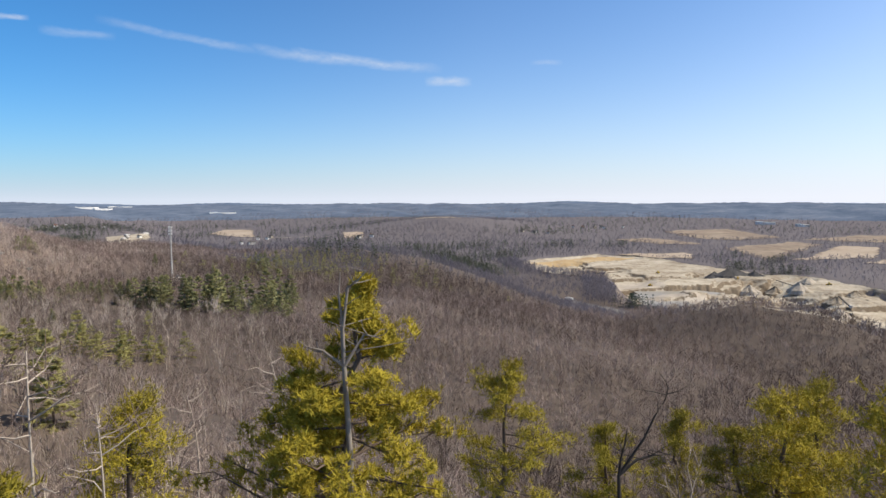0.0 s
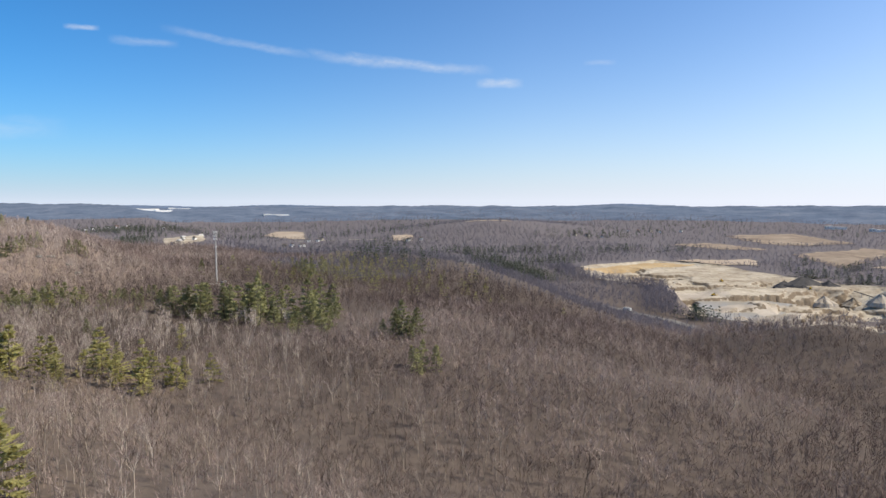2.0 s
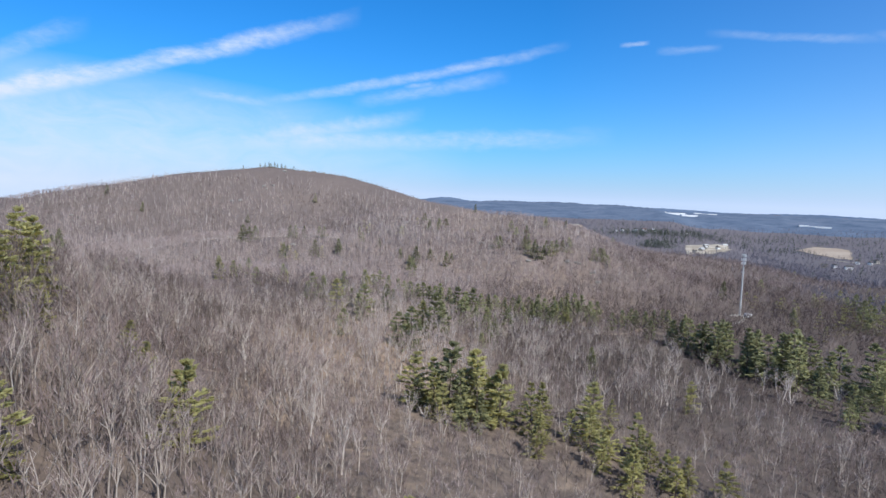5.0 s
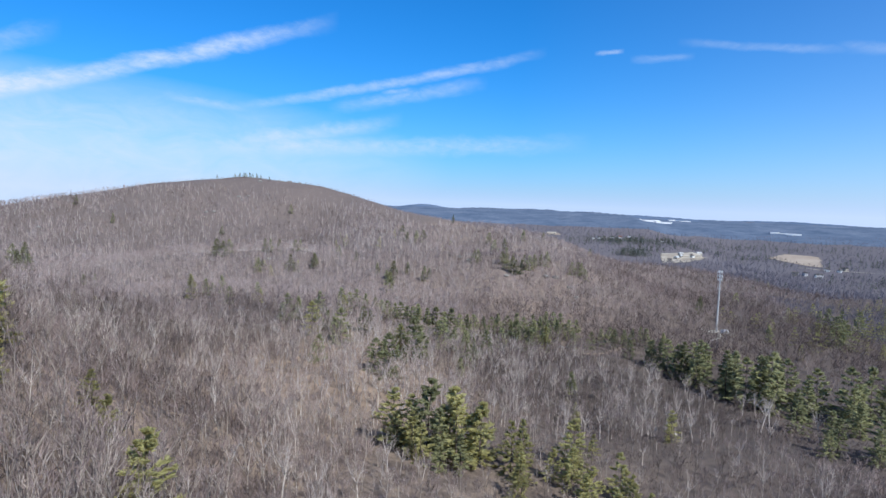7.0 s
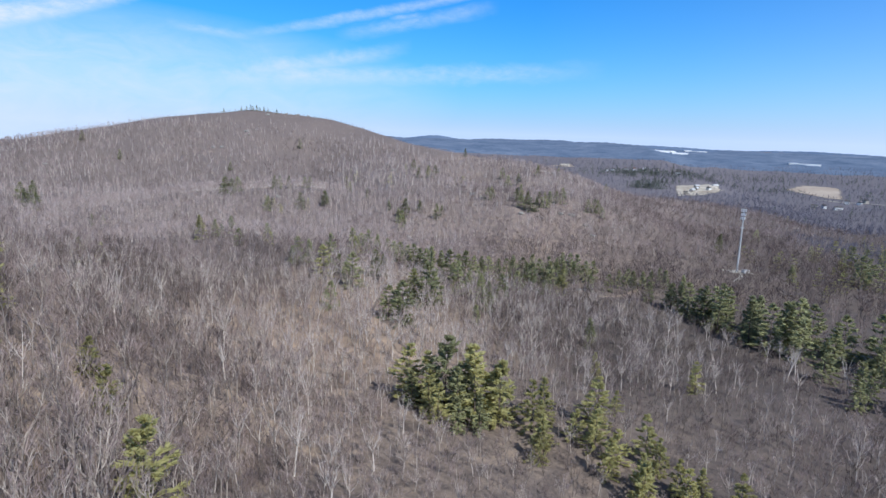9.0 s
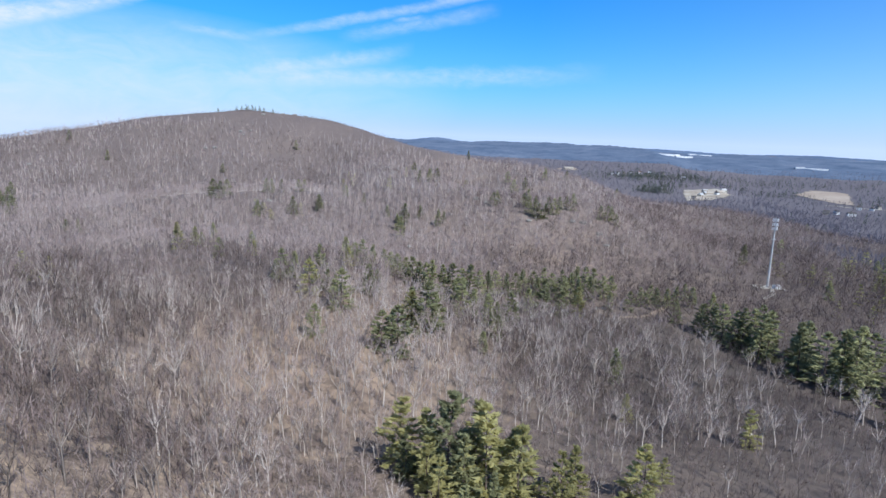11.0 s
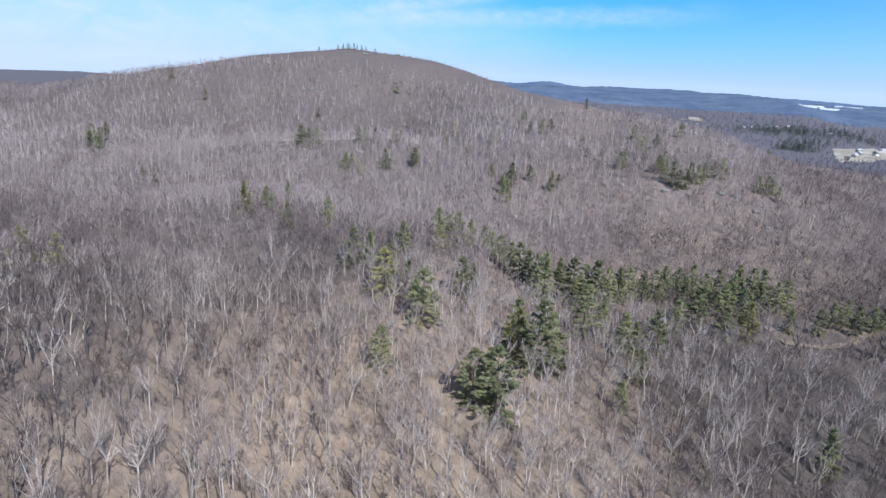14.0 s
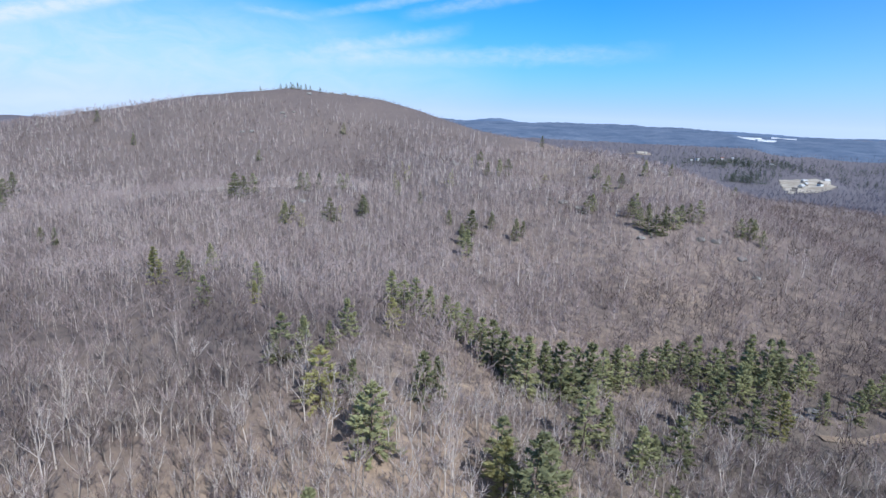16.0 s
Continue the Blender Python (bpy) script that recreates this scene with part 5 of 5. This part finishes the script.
for x, y, top, kind in [(13.3, -79.5, 62.0, PITCH_SMALL[0]), (44.5, -72.3, 50.8, PITCH_SLIM[1]), (25.2, -85.6, 60.1, PITCH_SLIM[0]), (29.9, -86.4, 59.3, PITCH_SLIM[1]), (21.9, -90.6, 62.2, PITCH_SLIM[0]),
                        (19.3, -80.4, 58.2, PITCH_SMALL[1]), (3.65, -65.6, 59.8, PITCH_SLIM[1]), (-4.1, -82.4, 63.6, PITCH_SMALL[1]), (25.4, -83.9, 57.4, PITCH_SMALL[1])]:
    top_plant(x, y, top, 6.0, kind, "pitch_pine", "olive-green young pitch pine on the steep slope below the ledge", "pine tree", "pitch pines below the ledge")


DARK_SNAG_WOOD = tinted("dark_grey_wood", [(0.035, 0.030, 0.027), (0.065, 0.056, 0.05), (0.13, 0.115, 0.10)], 0.9, 3.0)
ALONG = np.array([0.727, -0.687, 0.0])


def forked_snag(x, y, z, stems, wood, label):
    """A dead trunk from the ground up to z, forking into crooked stems given as steps along the ledge and up."""
    g = float(ground_z(x, y)) - 0.2
    stems = [[(0.8 * u, 0.8 * h) for u, h in steps] for steps in stems]
    t = thing("dead_tree", (x, y, g), label, "dead tree", "snags")
    r = np.random.default_rng(int(1000 * abs(x)))
    s = Soup()
    foot = np.array([0, 0, z - g])
    s.tube([(0, 0, 0), foot * 0.5 + ALONG * 0.1, foot], [0.08, 0.06, 0.048], 6, 0)
    for steps in stems:
        path = [foot] + [foot + ALONG * u + [0, 0, h] for u, h in steps]
        s.tube(path, np.linspace(0.040, 0.010, len(path)), 6, 1)
        for k in range(7):
            i = int(r.integers(1, len(path)))
            p = path[i - 1] + (path[i] - path[i - 1]) * r.uniform(0.2, 1)
            d = ALONG * r.normal(0, 0.6) + np.array([r.normal(0, 0.4), r.normal(0, 0.4), r.uniform(0.0, 0.7)])
            q = p + d * r.uniform(0.15, 0.5)
            s.tube([p, q, q + d * 0.3 + r.normal(0, 0.06, 3)], [0.014, 0.009, 0.003], 4, 1)
    for name, me in zip(("trunk", "crown"), split_shape(s.arrays(), (wood, wood), "snag", 0.4)):
        link_part(name, me, t)


forked_snag(7.2, -88.2, 61.95, [[(0.35, 0.55), (0.72, 1.1), (1.0, 1.75), (1.30, 2.25), (1.38, 2.6)], [(0.05, 0.5), (0.16, 0.95), (0.22, 1.4)], [(0.5, 0.45), (1.0, 0.6), (1.5, 0.62)]],
            DARK_SNAG_WOOD, "dark forked dead pine snag with crooked limbs")
forked_snag(1.35, -85.62, 65.15, [[(-0.04, 0.7), (-0.05, 1.3), (-0.10, 1.75), (-0.06, 2.3)], [(-0.02, 0.9), (0.12, 1.95), (0.35, 2.1), (0.58, 2.35)], [(-0.5, 0.4), (-0.9, 0.5)], [(0.5, 0.8), (0.9, 0.7)]],
            DEAD_WOOD, "weathered grey dead pine top with broken limbs")

# bare trees that stand out singly
LONE_SHAPES = [limbed_shape(800 + k, 0.0040, 5, 1.35, True) for k in range(7)]
LONE = [split_shape(sh, (BARK, TWIG), "bare_tree", 0.88) for sh in LONE_SHAPES]
LONE_B = [(-80, 290, 14), (-74, 281, 14), (-68, 286, 13), (-47, 268, 13), (-34, 262, 12), (-58, 260, 12), (-20, 280, 13), (-8, 270, 13), (12, 292, 13), (-92, 300, 13),
          (-30, 300, 14), (30, 330, 13), (-14, 318, 14), (-9, 322, 13), (20, 300, 12), (-100, 284, 13), (-110, 306, 13), (-64, 296, 14), (40, 318, 12), (52, 326, 12)]
lone_more = np.concatenate([patchy(jittered(-150, 150, 90, 330, 16.5), 0.5, 33), patchy(jittered(-10, 110, 205, 320, 13.0), 0.5, 20)])
lone_more = [(float(x), float(y), float(rng.uniform(11, 15.5))) for x, y in lone_more if ground_z(x, y) < 50 and not (x > 5 and y < 205) and not (x < -20 and y < 135)]
for x, y, h in LONE_B + lone_more:
    plant("bare_tree", LONE[int(rng.integers(7))], x, y, h, rng.uniform(0, 6.28), "pale grey leafless hardwood tree with upswept limbs", "tree", "pale bare trees")



def oak_shape(seed):
    """A gnarled bare oak one unit tall: crooked limbs that spread wide (0) and bent twigs (1)."""
    r = np.random.default_rng(seed)
    s = Soup()
    z = np.linspace(0, 0.9, 8)
    path = np.column_stack([np.cumsum(r.normal(0, 0.012, 8)), np.cumsum(r.normal(0, 0.012, 8)), z])
    path[:, :2] -= path[0, :2]
    s.tube(path, 0.0062 * np.linspace(1, 0.25, 8), 5, 0)
    for k in range(16):
        f = r.uniform(0.5, 0.9)
        a, long = k * 2.4 + r.uniform(-0.5, 0.5), r.uniform(0.08, 0.20) * (1.3 - 0.6 * f)
        pts = [np.array([np.interp(f, z, path[:, 0]), np.interp(f, z, path[:, 1]), f])]
        for _ in range(4):
            a += r.normal(0, 0.45)
            pts.append(pts[-1] + np.array([math.cos(a), math.sin(a), r.uniform(-0.15, 0.9)]) * long / 4 + r.normal(0, 0.05 * long, 3))
        w = 0.0027 * (1.3 - 0.7 * f)
        s.tube(pts, [w, 0.8 * w, 0.6 * w, 0.4 * w, 0.12 * w], 4, 0)
        for _ in range(9):
            m = int(r.integers(1, 4))
            p = pts[m] + (pts[m + 1] - pts[m]) * r.uniform(0, 1)
            d = r.normal(0, 0.7, 3) + [0, 0, 0.5]
            q = p + d * r.uniform(0.015, 0.04)
            s.tube([p, q, q + (d + r.normal(0, 0.5, 3)) * 0.02], [0.0011, 0.0008, 0.0003], 3, 1)
    return s.arrays()


OAKS = [split_shape(oak_shape(830 + k), (BARK, TWIG), "bare_tree", 0.45) for k in range(3)]
for k, (x, y, top) in enumerate([(-0.74, -66.4, 62.9), (8.6, -59.8, 57.3), (12.1, -59.3, 56.6), (1.6, -67.5, 60.4), (13.9, -60.2, 58.8), (18.8, -75.1, 55.2), (6.2, -62.5, 57.0)]):
    top_plant(x, y, top, 0.92, OAKS[k % 3], "bare_tree", "gnarled pale leafless oak on the slope below the ledge", "tree", "pale bare trees")

# low brush between the trunks
BRUSH = [broad_tree_shape(900 + k, 1.0, 1, 11, 0.06, 0.03) for k in range(5)]
brush = jittered(-130, 170, -70, 400, 3.3, False)
brush = patchy(brush[np.hypot(brush[:, 0] + 3, brush[:, 1] + 92) > 14], 0.7, 15)
woods("brush", brush, (1.2, 3.2), BRUSH, [TWIG, TWIG], "low tangle of bare brush under the trees", "brush")


def rock_shape(seed):
    r = np.random.default_rng(seed)
    bm = bmesh.new()
    bmesh.ops.create_icosphere(bm, subdivisions=2, radius=1.0)
    for v in bm.verts:
        v.co = v.co * r.uniform(0.78, 1.12)
        v.co.z *= 0.55
    me = bpy.data.meshes.new("rock")
    bm.to_mesh(me)
    bm.free()
    me.materials.append(ROCK)
    return me


ROCKS = [rock_shape(k) for k in range(3)]
for x, y, size in [(-362, 918, 3.4), (-350, 925, 2.8), (-356, 912, 2.2), (-340, 1030, 3), (-322, 1036, 3.4), (-306, 1041, 2.8), (-330, 1022, 2.4), (-389, 865, 3.5), (-378, 868, 3.5), (-581, 778, 4), (-14, 631, 3), (-5, 622, 3.5), (6, 601, 3), (15, 612, 2.5), (77, 550, 3), (86, 551, 3.5), (97, 534, 3), (100, 514, 2.5), (42, 541, 2.5),
                   (-129, 829, 4), (-112, 781, 4), (-120, 805, 3), (-194, 593, 3), (-359, 996, 4), (-49, 498, 2.5), (79, 369, 2.4), (77, 364, 2.2), (72, 362, 1.8), (-38, 18, 1.6), (-28, 12, 1.7), (-20, 6, 1.4), (-25, 15, 1.2), (-16, 14, 1.0), (-30, 9, 1.5), (-12, 20, 0.9), (-19, 27, 1.2), (-35, 14, 1.9)]:
    rock = tagged(new("boulder", ROCKS[int(rng.integers(3))]), "rough grey boulder exposed on the wooded hillside", "boulder", "boulders")
    rock.matrix_basis = Matrix.Translation((x, y, float(ground_z(x, y)) + 0.1 * size)) @ Matrix.Rotation(rng.uniform(0, 6), 4, "Z") @ Matrix.Scale(size, 4)

pale_rock = tagged(new("boulder", ROCKS[0].copy()), "single pale boulder among bare trees", "boulder", "boulders")
pale_rock.data.materials[0] = GRAVEL
pale_rock.matrix_basis = Matrix.Translation((100, 228, float(ground_z(100, 228)) + 0.6)) @ Matrix.Scale(1.6, 4)

# ---- quarry: heaps, machines, conveyors ----


def quarry_z(x, y):
    return float(pit(np.float64(x), np.float64(y)))


def heap(x, y, r, h, mat, label, seed, long=1.0):
    """A tipped heap: a cone with a worn top, gullied sides and a spread foot."""
    q = np.random.default_rng(seed)
    bm = bmesh.new()
    bmesh.ops.create_cone(bm, cap_ends=True, segments=32, radius1=1.0, radius2=0.06, depth=1.0, matrix=Matrix.Translation((0, 0, 0.5)))
    bmesh.ops.subdivide_edges(bm, edges=[e for e in bm.edges if abs(e.verts[0].co.z - e.verts[1].co.z) > 0.5], cuts=5)
    bmesh.ops.triangulate(bm, faces=bm.faces[:])
    stretch = long * q.uniform(0.85, 1.2)
    for v in bm.verts:
        a = math.atan2(v.co.y, v.co.x)
        k = 1 + 0.10 * math.sin(3 * a + seed) + 0.07 * math.sin(7 * a + 2 * seed) + q.normal(0, 0.03)
        top = v.co.z ** 1.15
        v.co.x, v.co.y, v.co.z = v.co.x * k * r * stretch, v.co.y * k * r, top * h * (1 + 0.12 * math.sin(2 * a + seed)) - (4.0 if v.co.z < 0.01 else 0)
    t = thing("stockpile", (x, y, quarry_z(x, y) - 0.4), label, "stockpile", "stockpiles in the quarry", turn=seed * 0.7)
    part("mound", bm, mat, t)


for k, (x, y, r, h, mat) in enumerate([(975, 259, 17, 10, GREY_SAND), (991, 228, 18, 11, SAND), (959, 187, 17, 11, GREY_SAND), (883, 146, 18, 12, GREY_SAND), (928, 132, 16, 10, SAND),
                                       (930, 215, 12, 7, SAND), (905, 178, 13, 8, GREY_SAND), (965, 120, 15, 9, SAND), (850, 110, 15, 9, GREY_SAND), (1010, 190, 13, 8, GREY_SAND), (800, 190, 11, 6, SAND)]):
    heap(x, y, r, h, mat, "conical heap of pale washed gravel", k)
for k, (x, y, r, h) in enumerate([(1060, 318, 22, 13), (1040, 340, 17, 10), (1078, 290, 18, 9), (1030, 308, 12, 6)]):
    heap(x, y, r, h, DARK_HEAP, "low dark heap of crushed stone", 40 + k, 1.6)


def conveyor(x, y, turn, length, rise_to):
    t = thing("conveyor", (x, y, quarry_z(x, y)), "inclined grey steel conveyor feeding a gravel heap", "conveyor", "conveyors", turn)
    tilt = math.atan2(rise_to, length)
    bm = box_bm(0, math.hypot(length, rise_to), -0.9, 0.9, -0.5, 0.5)
    bmesh.ops.rotate(bm, cent=(0, 0, 0), matrix=Matrix.Rotation(-tilt, 3, "Y"), verts=bm.verts)
    bmesh.ops.translate(bm, vec=(0, 0, 1.2), verts=bm.verts)
    part("belt_frame", bm, ROOF, t)
    for f in (0.3, 0.65):
        for s in (-0.8, 0.8):
            part("leg", box_bm(length * f - 0.2, length * f + 0.2, s - 0.2, s + 0.2, 0, 1.2 + rise_to * f), GREY_STEEL, t)
    part("hopper", box_bm(-2.2, 1.2, -1.8, 1.8, 0, 3.2, 0.3), GREY_STEEL, t)


for x, y, turn, length, up in [(935, 240, 0.5, 34, 11), (925, 170, 0.4, 30, 10), (860, 175, -0.9, 28, 10), (900, 110, 0.7, 28, 9), (1005, 205, 1.9, 26, 8)]:
    conveyor(x, y, turn, length, up)


def loader(x, y, turn):
    t = thing("wheel_loader", (x, y, quarry_z(x, y)), "yellow wheel loader parked on the quarry floor", "loader", "loaders", turn)
    part("body", box_bm(-3.2, 1.0, -1.2, 1.2, 1.0, 2.6, 0.15), YELLOW_PAINT, t)
    cab = part("cab", box_bm(-0.9, 0.9, -0.95, 0.95, 2.6, 4.0, 0.12), YELLOW_PAINT, t)
    part("window", box_bm(-0.8, 0.96, -0.99, 0.99, 2.9, 3.7), DARK_GLASS, cab)
    part("bucket", box_bm(2.6, 4.2, -1.6, 1.6, 0.3, 1.6, 0.2), YELLOW_PAINT, t)
    part("arm", box_bm(0.8, 2.9, -0.4, 0.4, 1.2, 1.7, 0.1), YELLOW_PAINT, t)
    for wx in (-2.2, 1.2):
        for wy in (-1.3, 1.3):
            bm = cone_bm(0.95, 0.95, -0.35, 0.35, 16)
            bmesh.ops.transform(bm, matrix=Matrix.Translation((wx, wy, 0.95)) @ Matrix.Rotation(math.pi / 2, 4, "X"), verts=bm.verts)
            part("wheel", bm, TYRE, t)


for x, y, turn in [(1010, 290, 0.4), (1000, 160, 2.0), (1000, 420, 1.1), (860, 360, -0.6), (870, 200, 1.4)]:
    loader(x, y, turn)


def truck(x, y, turn):
    t = thing("box_truck", (x, y, float(ground_z(x, y)) + 0.9), "white box truck on the highway", "truck", turn=turn)
    part("box", box_bm(-6.5, 3.0, -1.3, 1.3, 1.1, 4.0, 0.08), WHITE_PAINT, t)
    cab = part("cab", box_bm(3.3, 5.6, -1.2, 1.2, 0.8, 3.2, 0.2), WHITE_PAINT, t)
    part("windscreen", box_bm(5.3, 5.64, -1.05, 1.05, 2.0, 2.9), DARK_GLASS, cab)
    part("chassis", box_bm(-6.5, 5.4, -1.0, 1.0, 0.7, 1.1), TYRE, t)
    for wx in (-5.3, -4.1, 4.2):
        for wy in (-1.1, 1.1):
            bm = cone_bm(0.52, 0.52, -0.17, 0.17, 14)
            bmesh.ops.transform(bm, matrix=Matrix.Translation((wx, wy, 0.52)) @ Matrix.Rotation(math.pi / 2, 4, "X"), verts=bm.verts)
            part("wheel", bm, TYRE, t)


truck(629.0, 345.0, 1.35)

# ---- houses, barns and warehouses ----


def house(x, y, turn, w, d, h, wall, roof, label, name="house", group="houses in the valley"):
    t = thing(name, (x, y, float(ground_z(x, y)) + 0.6), label, name.replace("_", " "), group, turn)
    part("wall", box_bm(-w / 2, w / 2, -d / 2, d / 2, -1.0, h), wall, t)
    bm = bmesh.new()
    o, up = 0.5, d * 0.42
    a = [bm.verts.new(p) for p in ((-w / 2 - o, -d / 2 - o, h), (w / 2 + o, -d / 2 - o, h), (w / 2 + o, d / 2 + o, h), (-w / 2 - o, d / 2 + o, h), (-w / 2 - o, 0, h + up), (w / 2 + o, 0, h + up))]
    for f in ((0, 1, 5, 4), (2, 3, 4, 5), (0, 4, 3), (1, 2, 5), (0, 3, 2, 1)):
        bm.faces.new([a[i] for i in f])
    top = part("roof", bm, roof, t)
    part("chimney", box_bm(w * 0.2, w * 0.2 + 0.9, -0.45, 0.45, h + up * 0.5, h + up + 1.0), RED_ROOF, top)
    for side in (-1, 1):
        for wx in np.linspace(-w * 0.36, w * 0.36, 4):
            for wz in ((1.0, 3.8) if h > 5 else (1.0,)):
                part("window", box_bm(wx - 0.5, wx + 0.5, side * d / 2 - 0.04, side * d / 2 + 0.04, wz, wz + 1.5), DARK_GLASS, t)
    part("door", box_bm(-0.5, 0.5, -d / 2 - 0.06, -d / 2, 0, 2.1), RED_ROOF, t)


places = [(394, 2291), (415, 2310), (440, 2330), (470, 2350), (505, 2370), (558, 2457), (518, 2315), (535, 2330), (600, 2440), (640, 2300),
          (745, 1516), (773, 1528), (790, 1499), (880, 1640), (905, 1630), (935, 1660), (1067, 1385), (1085, 1400), (1110, 1380),
          (2095, 1249), (2060, 1280), (2130, 1230), (2160, 1260), (2040, 1310), (2190, 1180), (1631, 1180), (1655, 1200), (1610, 1215), (1690, 1170), (560, 1690), (590, 1735), (470, 1575)]
for k, (x, y) in enumerate(places):
    big = k in (6, 12)
    house(x, y, rng.uniform(0, 3.1), rng.uniform(10, 15) * (1.4 if big else 1), rng.uniform(7, 9), rng.uniform(5.0, 6.5), WHITE_PAINT if rng.random() < 0.7 else GRAVEL,
          ROOF if rng.random() < 0.9 else RED_ROOF, "white clapboard house with a dark gabled roof among trees")
for x, y, turn, w, d in [(575, 1712, 0.5, 26, 12), (505, 1640, 0.9, 18, 10), (605, 1780, 0.5, 16, 11), (548, 1752, 0.5, 14, 8), (530, 1690, 0.9, 12, 8), (255, 2440, 0.3, 36, 10)]:
    house(x, y, turn, w, d, 5.5, GRAVEL, GREY_STEEL if w < 20 else GRAVEL, "long pale metal-roofed barn in a cleared yard", "barn", "barns in the yard")


def warehouse(x, y, turn, w, d, h):
    t = thing("warehouse", (x, y, float(ground_z(x, y))), "very long white flat-roofed warehouse far across the valley", "warehouse", "warehouses", turn)
    part("wall", box_bm(-w / 2, w / 2, -d / 2, d / 2, -2, h), WHITE_PAINT, t)
    part("roof", box_bm(-w / 2 - 0.5, w / 2 + 0.5, -d / 2 - 0.5, d / 2 + 0.5, h, h + 0.8), WHITE_PAINT, t)
    part("parapet", box_bm(-w / 2, -w / 2 + w * 0.3, -d / 2, d / 2, h + 0.8, h + 4), WHITE_PAINT, t)


for x, y, turn, w in [(918, 3723, 0.0, 150), (1010, 3690, 0.0, 90), (1187, 3997, -0.1, 130), (1420, 3080, -0.35, 130)]:
    warehouse(x, y, turn, w, 40, 10)
for x, y, w in [(2700, 830, 70), (2690, 690, 45)]:
    warehouse(x, y, -0.9, w, 22, 8)
